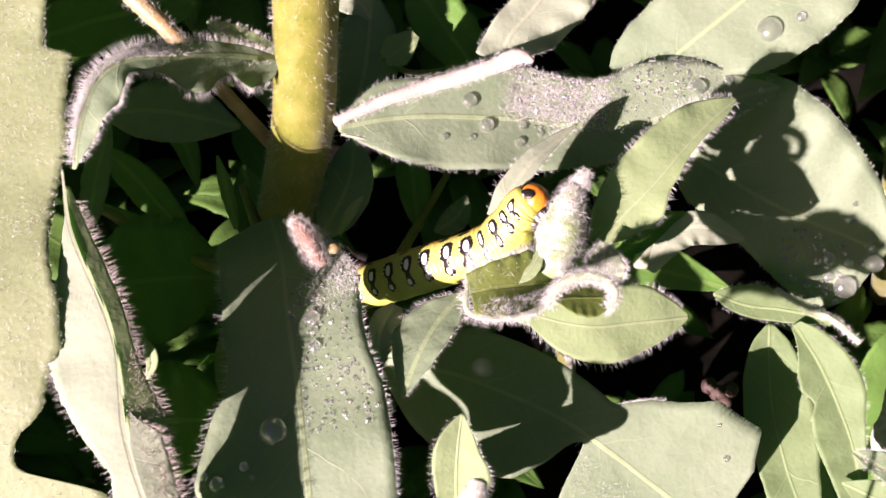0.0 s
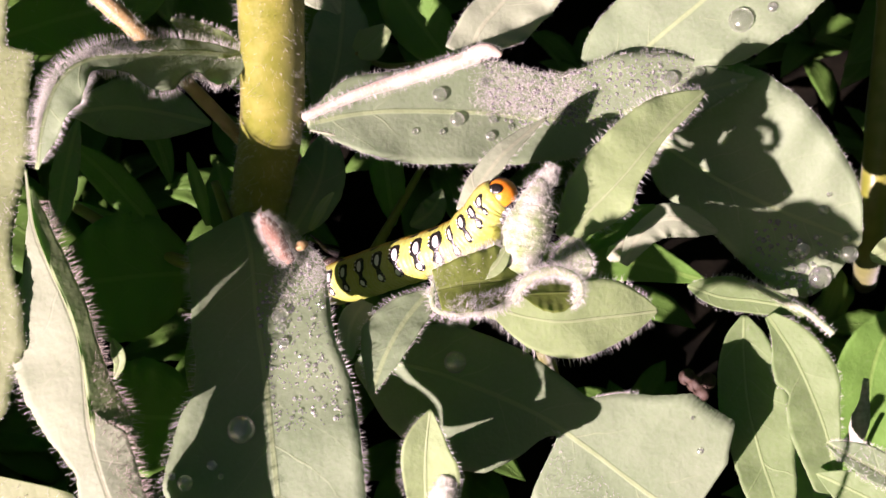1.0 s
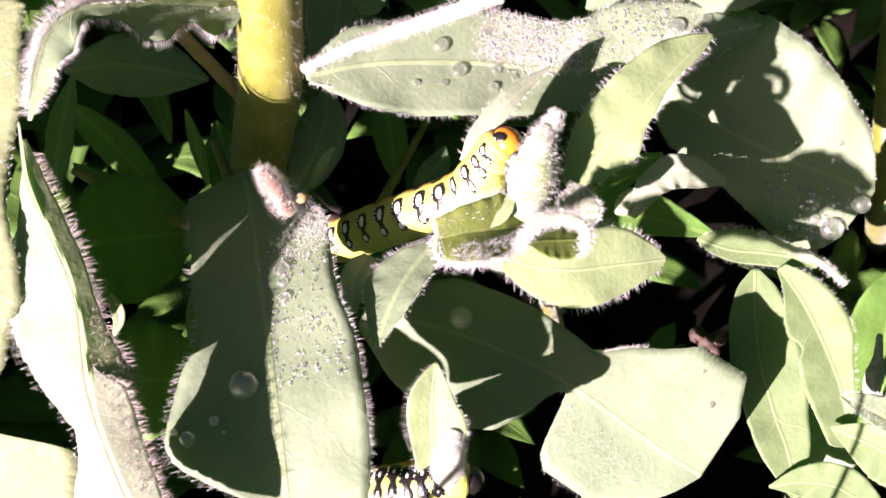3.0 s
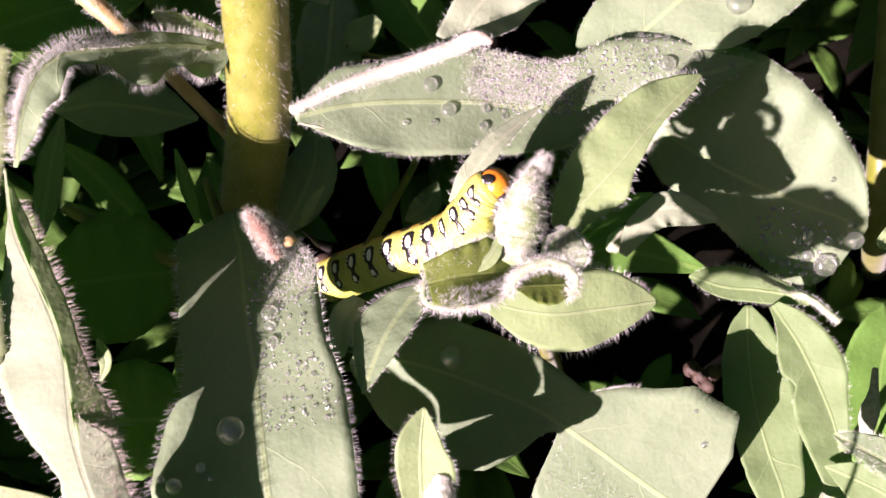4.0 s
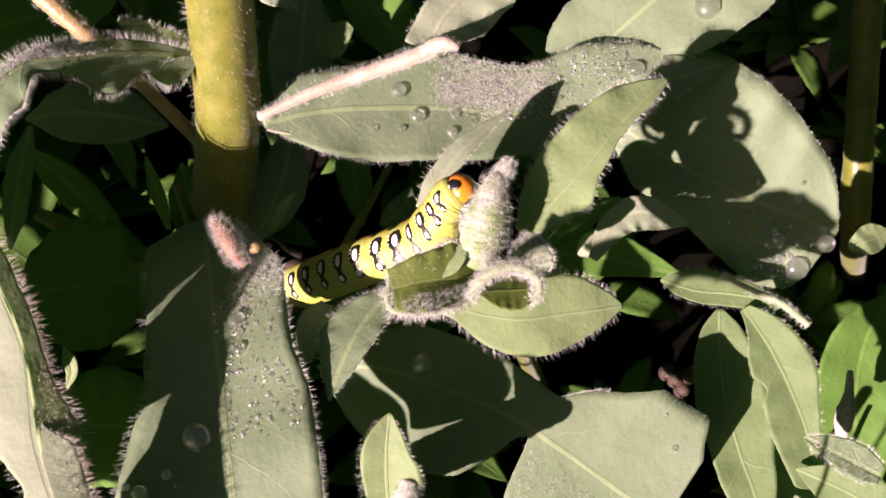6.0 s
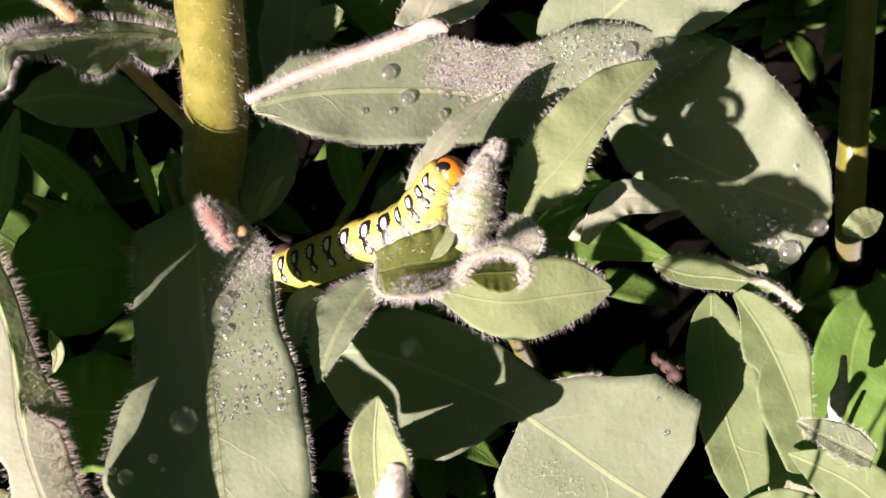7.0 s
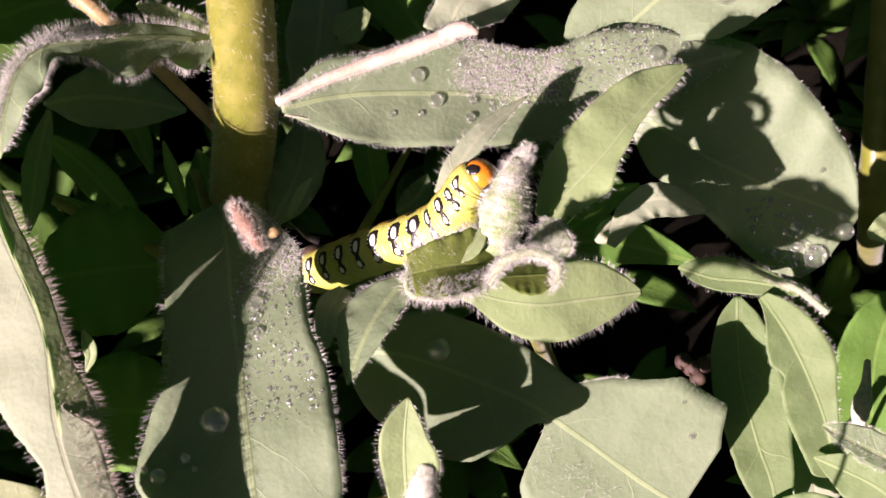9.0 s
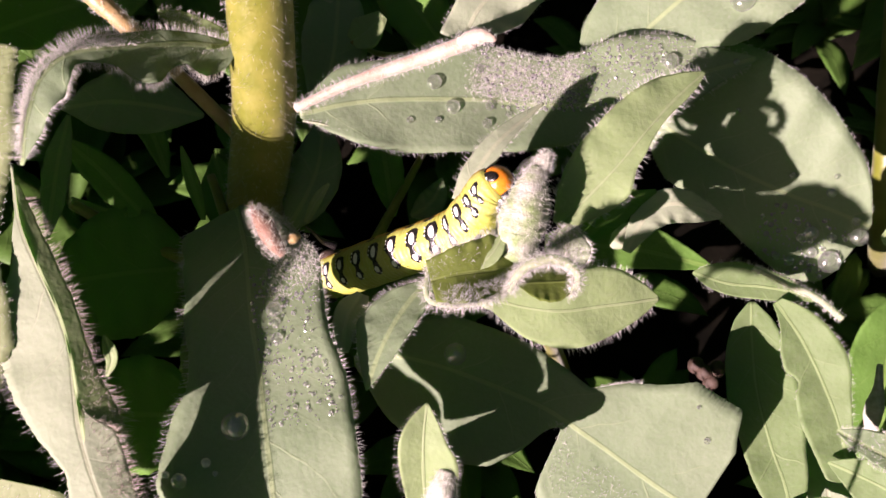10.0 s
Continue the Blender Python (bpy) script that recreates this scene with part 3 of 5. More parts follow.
b_low = Blade([(-29.5, 5.4, -16.6), (-25.8, -1.3, -5.0), (-23.3, -10.1, 5.0), (-21.4, -18.0, 9.9), (-19.7, -27.1, 14.6), (-18.6, -35.4, 16.6), (-17.8, -44.7, 17.0)],
              [(0, 1.0), (0.1, 5.0), (0.15, 6.2), (0.2, 7.8), (0.25, 9.4), (0.3, 10.7), (0.35, 11.6), (0.4, 11.3), (0.5, 11.0), (0.55, 11.2), (0.6, 11.9), (0.65, 12.5), (0.75, 12.6), (0.85, 12.4), (0.95, 11.5), (1, 9.0)],
              [(0, 4.0), (0.017, 7.0), (0.05, 9.3), (0.1, 10.1), (0.2, 10.0), (0.3, 9.8), (0.5, 9.7), (0.55, 10.1), (0.6, 10.4), (0.65, 12.7), (0.7, 13.7), (0.75, 14.7), (0.8, 15.4), (0.85, 14.4), (0.9, 10.2), (0.95, 3.8), (1, 3.0)],
              face=(0.0, 0.15, 1), fold=5, wave=0.35, jag=0.02, steps=100, seed=6)
leaf_low = b_low.build(M_SAGE, plant, "grey-green downy leaf half in shade with dew")
b_low.fringe(leaf_low, 260, 1.4)
b_low.fuzz(leaf_low, 4200, 0.7, (0.12, 0.44), (-1.0, -0.2))

# hidden leaf added to keep sun off the caterpillar's tail
b_tail_blocker = Blade([(-30.0, -6.0, -14.0), (-32.0, -14.0, -5.0), (-32.0, -21.0, -1.0), (-29.0, -28.0, 0.0)], [0.6, 4.6, 5.4, 4.4, 0.3], [0.6, 3.0, 3.6, 3.0, 0.3], fold=5, wave=0.2, seed=44)
b_tail_blocker.build(M_GREEN, plant, "hidden green leaf added under the downy one to block sun")

# ---- the young shoot on which the caterpillar feeds ----
shoot = thing("young_shoot", (33.6, -38.5, -116.0), "young downy spurge shoot with fresh leaves and a woolly bud", "plant")
tube("stem", [(16.8, -3.2, 11.6), (19.4, -9.1, -8.3), (24.6, -20.4, -49.7), (33.6, -38.5, -116.0)], [1.6, 1.7, 1.9, 2.2], M_STEM, shoot, "thin green stem", ring=12)
b_round = Blade([(11.2, -8.6, 16.0), (14.0, -9.6, 15.0), (17.3, -10.5, 14.0), (22.3, -11.1, 12.8), (28.3, -10.7, 10.8), (36.4, -10.1, 7.5)],
                [(0, 0.8), (0.083, 2.6), (0.167, 4.0), (0.25, 4.8), (0.333, 5.6), (0.417, 6.2), (0.5, 6.3), (0.583, 6.2), (0.667, 5.8), (0.75, 5.2), (0.833, 3.9), (0.917, 2.4), (1, 0.2)],
                [(0, 0.8), (0.083, 1.9), (0.167, 3.0), (0.25, 4.2), (0.333, 4.9), (0.417, 5.4), (0.5, 5.4), (0.583, 5.1), (0.667, 4.6), (0.75, 3.9), (0.833, 2.9), (0.917, 1.7), (1, 0.2)],
                face=(-0.1, -0.15, 1), fold=4, wave=0.12, waves=3, jag=0.01, steps=70, seed=7)
leaf_round = b_round.build(M_FRESH, shoot, "fresh yellow-green oval leaf fringed with white hairs")
b_round.fringe(leaf_round, 124, 1.3)
b_light = Blade([(22.1, 0.8, 7.5), (27.2, 5.5, 7.8), (31.9, 10.3, 7.4), (35.9, 14.8, 6.0), (40.8, 19.6, 3.5), (45.3, 23.2, 1.0)],
                [(0, 1.1), (0.1, 3.7), (0.2, 5.4), (0.3, 6.1), (0.4, 6.2), (0.5, 6.0), (0.6, 5.7), (0.7, 5.0), (0.8, 4.1), (0.9, 2.2), (1, 0.2)],
                [(0, 0.9), (0.1, 2.6), (0.2, 3.7), (0.3, 4.3), (0.4, 2.4), (0.5, 1.9), (0.6, 1.3), (0.7, 1.1), (0.8, 1.3), (0.9, 1.1), (1, 0.1)],
                face=(-0.2, 0.0, 1), fold=8, wave=0.2, jag=0.02, steps=70, seed=8)
leaf_light = b_light.build(M_FRESH, shoot, "fresh light green pointed leaf with hairy rims")
b_light.fringe(leaf_light, 161, 1.3)
b_point = Blade([(2.9, -6.8, 3.0), (-0.8, -10.9, 6.0), (-3.8, -16.1, 9.0), (-6.0, -21.7, 11.0)],
                [(0, 1.4), (0.083, 2.1), (0.167, 2.8), (0.25, 3.2), (0.417, 3.4), (0.583, 3.1), (0.75, 2.4), (0.917, 1.0), (1, 0.2)],
                [(0, 0.4), (0.083, 1.6), (0.167, 2.6), (0.25, 3.7), (0.417, 4.9), (0.5, 5.3), (0.583, 5.0), (0.75, 3.3), (0.917, 1.2), (1, 0.1)],
                face=(-0.5, 0.0, 1), fold=6, wave=0.15, jag=0.02, seed=9)
leaf_point = b_point.build(M_SAGE, shoot, "small pointed grey-green leaf")
b_point.fringe(leaf_point, 93, 1.0)
b_pale = Blade([(8.2, 4.8, 0.3), (10.6, 9.3, -0.2), (14.7, 14.4, -2.0), (21.5, 20.0, -5.8)], [1.6, 2.2, 2.1, 1.8, 1.2, 0.2], [1.7, 1.8, 1.8, 1.4, 0.7, 0.1],
               face=(-0.5, 0.0, 1), fold=5, wave=0.12, jag=0.02, seed=10)
leaf_pale = b_pale.build(M_PALE, shoot, "small pale leaf behind the caterpillar")
b_pale.fringe(leaf_pale, 55, 1.0)
b_cup = Blade([(16.2, -4.7, 12.6), (12.4, -5.1, 15.1), (7.6, -5.4, 16.7), (3.8, -6.2, 17.0)], [0.8, 4.5, 4.3, 3.5, 2.8], [0.8, 2.6, 4.3, 4.8, 3.4],
              face=(0.55, 0.4, 0.65), fold=16, wave=0.15, flip=True, seed=11)
leaf_cup = b_cup.build(M_OLIVE, shoot, "cupped young leaf with woolly rims")
b_cup.fringe(leaf_cup, 322, 1.5, lift=0.3)
b_cup.fuzz(leaf_cup, 700, 1.1, (0.05, 0.98), (0.35, 1.0), wide=0.018)
b_cup.fuzz(leaf_cup, 60, 1.1, (0.3, 0.98), (-1.0, 0.2), wide=0.018)
rim = tube("rolled_rim", [(4.8, -2.5, 15.1), (3.5, -5.0, 16.2), (3.5, -8.7, 17.2), (7.5, -9.5, 17.2), (11.9, -9.0, 16.2), (16.1, -7.1, 14.2)], [0.3, 0.4, 0.45, 0.45, 0.45, 0.4], M_PALE, leaf_cup, "rolled woolly leaf rim", ring=10)
tube_hairs("wool", rim, 1100, 1.5, leaf_cup, lean=0.5)
bud = tube("woolly_bud", [(15.5, -3.6, 12.7), (16.1, 0.1, 12.4), (17.4, 3.8, 12.8), (18.3, 7.1, 13.1), (19.0, 9.1, 13.1)], [2.2, 3.2, 3.3, 2.4, 0.9], M_BUD, shoot, "white woolly flower bud", ring=26, knobs=0.035)
tube_hairs("wool", bud, 1500, 1.35, bud[0], lean=0.6, wide=0.018)
side_bud = tube("woolly_bud", [(18.9, 7.9, 12.4), (20.0, 9.9, 12.6), (20.8, 11.3, 12.6)], [0.9, 1.2, 0.5], M_WOOL, shoot, "tiny woolly side bud", ring=14, steps=14)
tube_hairs("wool", side_bud, 900, 0.9, side_bud[0], lean=0.6, wide=0.021)
# out of sight; added on the sun's way to the tail to shade it
b_under = Blade([(-25.5, -16.6, -10.5), (-20.5, -14.6, -9.5), (-16.4, -13.2, -9.0)], [0.6, 3.0, 3.4, 2.6, 0.4], [0.6, 3.0, 3.4, 2.6, 0.4], fold=4, wave=0.2, seed=44)
b_under.build(M_GREEN, shoot, "hidden green leaf added beneath the broad one to block sun")
# hidden behind the cup; added to shade a lit wedge of the dark leaf
b_wedge_blocker = Blade([(7.5, -8.5, 4.0), (14.0, -7.4, 4.4), (23.5, -6.6, 3.0)], [0.6, 4.0, 4.6, 3.6, 0.4], [0.6, 3.6, 4.4, 3.2, 0.4], fold=6, wave=0.2, seed=43)
b_wedge_blocker.build(M_GREEN, shoot, "hidden green leaf added at the foot of the bud to block sun")
b_facet = Blade([(10.2, -4.6, 15.6), (12.4, -2.6, 15.2), (14.2, 0.2, 14.0)], [0.5, 1.3, 1.4, 0.8, 0.2], [0.5, 1.2, 1.3, 0.9, 0.2], face=(-0.3, 0.2, 1), fold=5, wave=0.1, seed=42)
b_facet.build(M_FRESH, shoot, "small yellow-green leaf under the bud")
curl = tube("curled_leaf", [(14.4, -7.8, 17.4), (15.6, -5.5, 19.1), (17.6, -4.1, 19.9), (20.3, -3.6, 20.2), (22.8, -4.7, 20.2), (23.5, -6.7, 19.6), (22.2, -8.6, 18.6)], [0.4, 0.6, 0.7, 0.7, 0.6, 0.5, 0.2], M_PALE, shoot, "tightly curled woolly leaf rim", ring=12)
tube_hairs("wool", curl, 1700, 1.3, curl[0], lean=0.45)

# ---- neighbours ----
right = thing("spurge_plant", (53.0, 17.5, -132.6), "neighbouring spurge with broad dark leaves in half shade", "plant")
b_dark = Blade([(42.1, 21.1, -33.0), (48.2, 15.6, -30.0), (56.9, 9.8, -28.0), (66.9, 4.7, -27.3), (73.9, 1.9, -27.0), (79.8, -0.9, -27.0)],
               [(0, 12.0), (0.017, 15.2), (0.071, 17.8), (0.142, 18.8), (0.283, 20.2), (0.354, 20.1), (0.496, 19.2), (0.567, 18.1), (0.708, 15.4), (0.779, 13.7), (0.85, 10.9), (0.921, 6.5), (1, 0.6)],
               [(0, 0.6), (0.071, 3.4), (0.142, 5.8), (0.212, 7.4), (0.354, 8.2), (0.496, 9.5), (0.638, 11.8), (0.708, 13.0), (0.779, 13.9), (0.85, 13.8), (0.921, 12.5), (0.97, 9.3), (1, 0.6)], face=(-0.1, -0.3, 1), fold=4, wave=0.35, jag=0.02, steps=90, seed=12)
leaf_dark = b_dark.build(M_SAGE, right, "broad grey-green leaf with dew at its rim")
b_dark.fringe(leaf_dark, 124, 0.7)
b_up = Blade([(31.7, 27.7, -21.0), (37.5, 31.3, -20.5), (43.6, 36.3, -19.5), (51.2, 42.4, -18.5), (61.4, 50.8, -17.0), (68.7, 55.8, -16.0)],
             [(0, 5.0), (0.03, 6.8), (0.083, 8.3), (0.167, 9.3), (0.25, 9.7), (0.417, 10.3), (0.5, 10.6), (0.667, 9.3), (0.833, 5.4), (0.917, 3.1), (1, 0.4)],
             [(0, 0.6), (0.08, 2.5), (0.167, 4.6), (0.25, 6.3), (0.333, 8.6), (0.417, 12.0), (0.5, 12.9), (0.583, 13.4), (0.667, 13.8), (0.833, 13.2), (0.917, 11.0), (1, 0.6)],
             face=(-0.1, 0.1, 1), fold=2, wave=0.2, jag=0.02, steps=80, seed=13)
leaf_up = b_up.build(M_SAGE, right, "smooth grey-green leaf with large dew drops")
b_up.fringe(leaf_up, 124, 0.5)

tube("stem", [(34.5, 19.9, -33.1), (39.1, 22.6, -58.0), (46.8, 19.8, -99.4), (54.4, 18.0, -140.9)], [0.9, 1.5, 1.8, 2.2], M_STEM, right, "green stem", ring=10)
tube("stalk", [(34.2, 24.8, -21.5), (36.1, 24.1, -36.5), (39.1, 22.6, -58.0)], [0.7, 0.8, 1.0], M_STEM, right, ring=8)

lower = thing("spurge_plant", (-3.6, -29.6, -116.0), "low spurge with a broad leaf under the shoot", "plant")
b_base = Blade([(-10.5, -20.6, -16.6), (-1.3, -20.2, -13.0), (8.9, -23.1, -10.0), (20.3, -28.6, -12.4), (28.0, -34.0, -13.3), (38.4, -42.0, -13.3), (45.4, -46.6, -12.8)],
               [(0, 0.3), (0.033, 3.1), (0.1, 4.8), (0.167, 6.7), (0.233, 8.6), (0.333, 8.7), (0.433, 8.4), (0.5, 7.8), (0.567, 7.1), (0.6, 6.9), (0.633, 9.0), (0.667, 11.0), (0.7, 12.5), (0.733, 14.0), (0.767, 16.0), (0.8, 18.0), (0.967, 18.2), (0.983, 14.1), (1, 11.5)],
               [(0, 1.1), (0.033, 5.1), (0.067, 8.9), (0.1, 10.6), (0.167, 12.1), (0.233, 13.6), (0.3, 14.7), (0.367, 14.0), (0.433, 13.3), (0.467, 12.5), (0.5, 10.1), (0.533, 7.5), (0.567, 2.9), (0.6, 1.0), (0.633, 11.8), (0.667, 14.1), (0.733, 13.8), (0.8, 13.7), (0.867, 11.8), (0.933, 7.1), (0.967, 4.1), (1, 0.4)],
               face=(-0.05, 0, 1), fold=3, wave=0.3, waves=4, steps=190, seed=14, jag=0.012)
leaf_base = b_base.build(M_SAGE, lower, "broad grey-green leaf with an eaten rim, half in shade")
b_base.fringe(leaf_base, 60, 1.1, sides=(-1,), span=(0.6, 0.7))
b_base.fringe(leaf_base, 55, 1.0, sides=(1,), span=(0.56, 0.9))
b_base.fuzz(leaf_base, 420, 0.9, (0.55, 0.9), (0.15, 0.8))


b_seed = Blade([(2.6, -45.0, 9.0), (2.0, -37.5, 11.0), (1.9, -32.3, 12.6), (2.1, -28.1, 13.3), (2.7, -23.4, 13.6)],
               [(0, 1.2), (0.167, 2.3), (0.333, 2.6), (0.5, 3.1), (0.583, 3.4), (0.667, 3.6), (0.75, 3.6), (0.833, 3.1), (0.917, 1.9), (1, 0.2)],
               [(0, 1.0), (0.167, 2.9), (0.333, 4.0), (0.417, 4.4), (0.5, 4.8), (0.6, 4.9), (0.667, 4.5), (0.75, 3.3), (0.833, 2.5), (0.917, 1.4), (1, 0.2)],
               face=(0.1, 0, 1), fold=14, wave=0.15, jag=0.02, seed=15)
leaf_seed = b_seed.build(M_FRESH, lower, "small fresh upright leaf with hairy rims")
b_seed.fringe(leaf_seed, 93, 1.0)
seed_bud = tube("woolly_bud", [(5.3, -33.1, 12.4), (4.4, -36.4, 12.4), (3.8, -40.0, 10.8), (3.2, -43.6, 8.3)], [1.2, 2.2, 2.4, 1.2], M_WOOL, lower, "white woolly bud", ring=14)
tube_hairs("wool", seed_bud, 900, 1.0, seed_bud[0], lean=0.6)
tube("stem", [(3.2, -42.3, 8.3), (2.8, -52.3, -8.3), (1.8, -68.2, -49.7), (-2.1, -67.5, -112.7)], [1.4, 1.6, 1.8, 2.0], M_STEM, lower, "thin green stem", ring=10)
tube("stem", [(-9.1, -16.5, -16.6), (-9.6, -18.1, -49.7), (-3.6, -29.6, -116.0)], [1.0, 1.3, 1.8], M_STEM, lower, "thin green stem", ring=10)

# leaves at the right-hand side
rightlow = thing("spurge_plant", (97.4, -58.1, -124.3), "fresh green spurge with folded narrow leaves", "plant")
b_hz = Blade([(48.4, -8.0, -25.7), (54.0, -10.0, -25.0), (59.7, -10.7, -24.0), (65.2, -11.8, -22.5), (67.7, -13.2, -21.0)],
             [0.3, 2.5, 3.6, 4.0, 3.5, 3.0, 2.2, 1.2, 0.3], [0.3, 1.5, 1.9, 2.2, 2.3, 2.3, 2.0, 1.4, 0.3], face=(0, 0.2, 1), fold=6, wave=0.15, jag=0.02, seed=16)
leaf_hz = b_hz.build(M_GREEN, rightlow, "light green leaf on a white hairy stalk")
b_hz.fringe(leaf_hz, 80, 1.0)
stalk_hz = tube("stalk", [(56.6, -7.0, -16.6), (61.5, -9.8, -15.4), (65.8, -12.0, -14.5), (69.7, -15.6, -12.9)], [0.3, 0.5, 0.6, 0.6], M_PALE, rightlow, "white hairy stalk", ring=10)
tube_hairs("stalk_hair", stalk_hz, 700, 0.9, stalk_hz[0])
b_fold = Blade([(61.4, -13.3, -21.5), (63.1, -15.7, -21.5), (65.9, -20.2, -21.5), (69.2, -27.7, -21.2), (71.6, -35.3, -20.5), (73.0, -44.1, -20.0)],
               [(0, 1.3), (0.054, 2.4), (0.108, 3.5), (0.217, 4.7), (0.325, 5.4), (0.379, 5.5), (0.488, 4.7), (0.596, 3.3), (0.704, 2.2), (0.867, 1.4), (1, 0.4)],
               [(0, 0.6), (0.054, 1.1), (0.108, 1.8), (0.162, 3.0), (0.217, 4.1), (0.271, 4.7), (0.325, 5.2), (0.36, 4.8), (0.385, 4.0), (0.433, 3.9), (0.47, 5.2), (0.542, 5.8), (0.65, 6.3), (0.812, 5.5), (0.975, 4.0), (1, 0.5)],
               face=(-0.1, 0, 1), fold=16, wave=0.2, jag=0.02, steps=90, seed=17)
leaf_fold = b_fold.build(M_GREEN, rightlow, "green leaf folded along its rib with a wavy eaten rim")
b_fold.fringe(leaf_fold, 99, 1.0, sides=(-1,))
b_fold.fringe(leaf_fold, 40, 0.5, sides=(1,), span=(0.05, 0.5))
b_back = Blade([(58.2, -13.4, -25.0), (58.2, -20.0, -25.0), (58.7, -29.0, -24.5), (60.7, -38.0, -24.0), (62.9, -45.8, -23.0), (64.0, -54.0, -23.0)],
               [(0, 0.6), (0.07, 3.6), (0.14, 4.9), (0.21, 5.8), (0.34, 6.9), (0.42, 7.3), (0.5, 7.0), (0.62, 6.0), (0.76, 4.2), (0.9, 2.4), (1, 0.3)],
               [(0, 0.5), (0.07, 3.0), (0.14, 4.3), (0.21, 4.9), (0.34, 5.4), (0.48, 5.2), (0.6, 5.0), (0.7, 5.2), (0.8, 4.6), (0.9, 2.8), (1, 0.3)], face=(0, 0, 1), fold=8, wave=0.2, jag=0.02, steps=70, seed=18)
leaf_back = b_back.build(M_GREEN, rightlow, "green oval leaf mostly in shade")
tube("stem", [(63.6, -56.2, -28.2), (77.3, -63.6, -66.3), (97.4, -58.1, -124.3)], [1.2, 1.6, 2.0], M_STEM, rightlow, "thin green stem", ring=10)
b_corner = Blade([(79.8, -40.2, -10.8), (75.5, -37.8, -11.6), (71.6, -35.7, -12.4), (68.5, -33.9, -13.3)], [1.8, 3.1, 3.2, 2.2, 0.2], [1.4, 2.2, 2.0, 1.3, 0.2],
                 face=(0, 0.3, 1), fold=10, wave=0.2, flip=True, seed=19)
leaf_corner = b_corner.build(M_SAGE, rightlow, "small grey leaf with a woolly rim")
b_corner.fringe(leaf_corner, 136, 1.0)
b_corner.fuzz(leaf_corner, 260, 0.8)
b_fair = Blade([(67.8, -35.0, -29.8), (70.0, -39.2, -29.8), (71.9, -45.4, -29.8), (72.9, -53.6, -29.8)], [0.6, 2.3, 3.5, 4.1, 0.8], [0.6, 2.7, 4.1, 5.2, 0.8], flip=True, seed=36)
b_fair.build(M_PALE, rightlow, "smooth pale grey leaf")
b_bright = Blade([(82.8, -49.1, -13.3), (77.9, -44.8, -14.9), (73.3, -42.3, -16.6), (68.6, -40.2, -18.2)], [2.9, 4.8, 5.0, 2.9, 0.2], [2.9, 4.8, 4.2, 2.9, 0.2],
                 face=(-0.2, 0, 1), fold=6, wave=0.2, seed=20)
b_bright.build(M_GREEN, rightlow, "bright yellow-green leaf")
b_bright2 = Blade([(76.1, -54.8, -19.9), (70.2, -50.9, -19.9), (64.6, -50.1, -20.7), (59.0, -50.9, -21.5)], [2.5, 3.9, 4.1, 2.4, 0.2], [2.5, 3.9, 3.9, 2.4, 0.2],
                  face=(-0.2, 0, 1), fold=6, wave=0.2, seed=21)
b_bright2.build(M_GREEN, rightlow, "bright yellow-green leaf")
# A grey leaf in the deeper green skin, so its shade is in the colour.
b_grey = Blade([(106.4, -14.8, -69.6), (99.5, -24.6, -67.9), (96.3, -39.1, -66.3), (97.6, -56.3, -66.3)], [1.1, 6.7, 9.0, 7.8, 3.4], [1.1, 6.7, 9.0, 7.8, 3.4], flip=True, seed=22)
b_grey.build(M_DEEP, rightlow, "grey-green leaf coloured deeper to look shaded")

b_tip = Blade([(83.5, -3.5, -31.5), (86.6, -2.5, -31.5), (91.5, -0.9, -33.1)], [0.8, 2.7, 2.5, 0.3], [0.8, 2.5, 2.3, 0.3], seed=34, wave=0.1)
b_tip.build(M_FRESH, rightlow, "small round green leaf")

# pale seed head and the pale patched leaf under the shoot
b_patch = Blade([(35.5, -3.8, -17.0), (39.3, 2.1, -18.0), (44.2, 4.0, -18.0), (52.1, 1.6, -19.0)], [0.8, 2.0, 2.6, 2.2, 0.4], [0.8, 2.6, 3.4, 2.8, 0.4],
                face=(-0.2, 0.1, 1), fold=8, wave=0.4, seed=23)
b_patch.build(M_PALE, shoot, "pale leaf in broken light")
b_over = Blade([(25.9, -1.4, 4.6), (30.0, 1.6, 2.3), (34.3, 4.4, -1.7), (38.4, 5.8, -4.1)], [0.8, 1.5, 1.4, 0.3], [0.8, 1.9, 1.7, 0.3], face=(0.15, 0.15, 1), seed=37)
b_over.build(M_DEEP, shoot, "green leaf in shade")
# Deeper green skin dims this leaf in place of a cast shadow.
b_under = Blade([(22.8, -2.4, -28.0), (31.5, -2.8, -28.0), (41.4, -4.2, -29.6), (53.4, -7.6, -31.9)], [1.8, 4.5, 4.7, 3.1, 0.3], [1.4, 3.6, 3.6, 2.3, 0.3], seed=24)
b_under.build(M_DEEP, shoot, "green leaf in shade")
nut = tube("seed_capsule", [(34.0, -3.0, -24.0), (35.2, -2.1, -23.6), (36.9, -1.1, -23.4), (38.9, -0.2, -23.8)], [0.6, 1.9, 2.1, 0.6], M_PALE, shoot, "pale round seed capsule", ring=14, steps=14)
tube_hairs("wool", nut, 260, 0.6, nut[0])
b_curlface = Blade([(15.7, -6.8, 17.7), (18.1, -6.6, 17.7), (20.8, -6.6, 17.7), (23.6, -6.6, 17.7)], [1.1, 3.2, 3.5, 2.8, 0.8], [0.6, 3.0, 3.6, 3.0, 0.6],
                   face=(0.3, 0.75, 0.58), fold=-6, wave=0.1, seed=25)
leaf_curlface = b_curlface.build(M_OLIVE, shoot, "cupped young leaf in a woolly roll")
b_curlface.fringe(leaf_curlface, 99, 0.9, sides=(-1,))
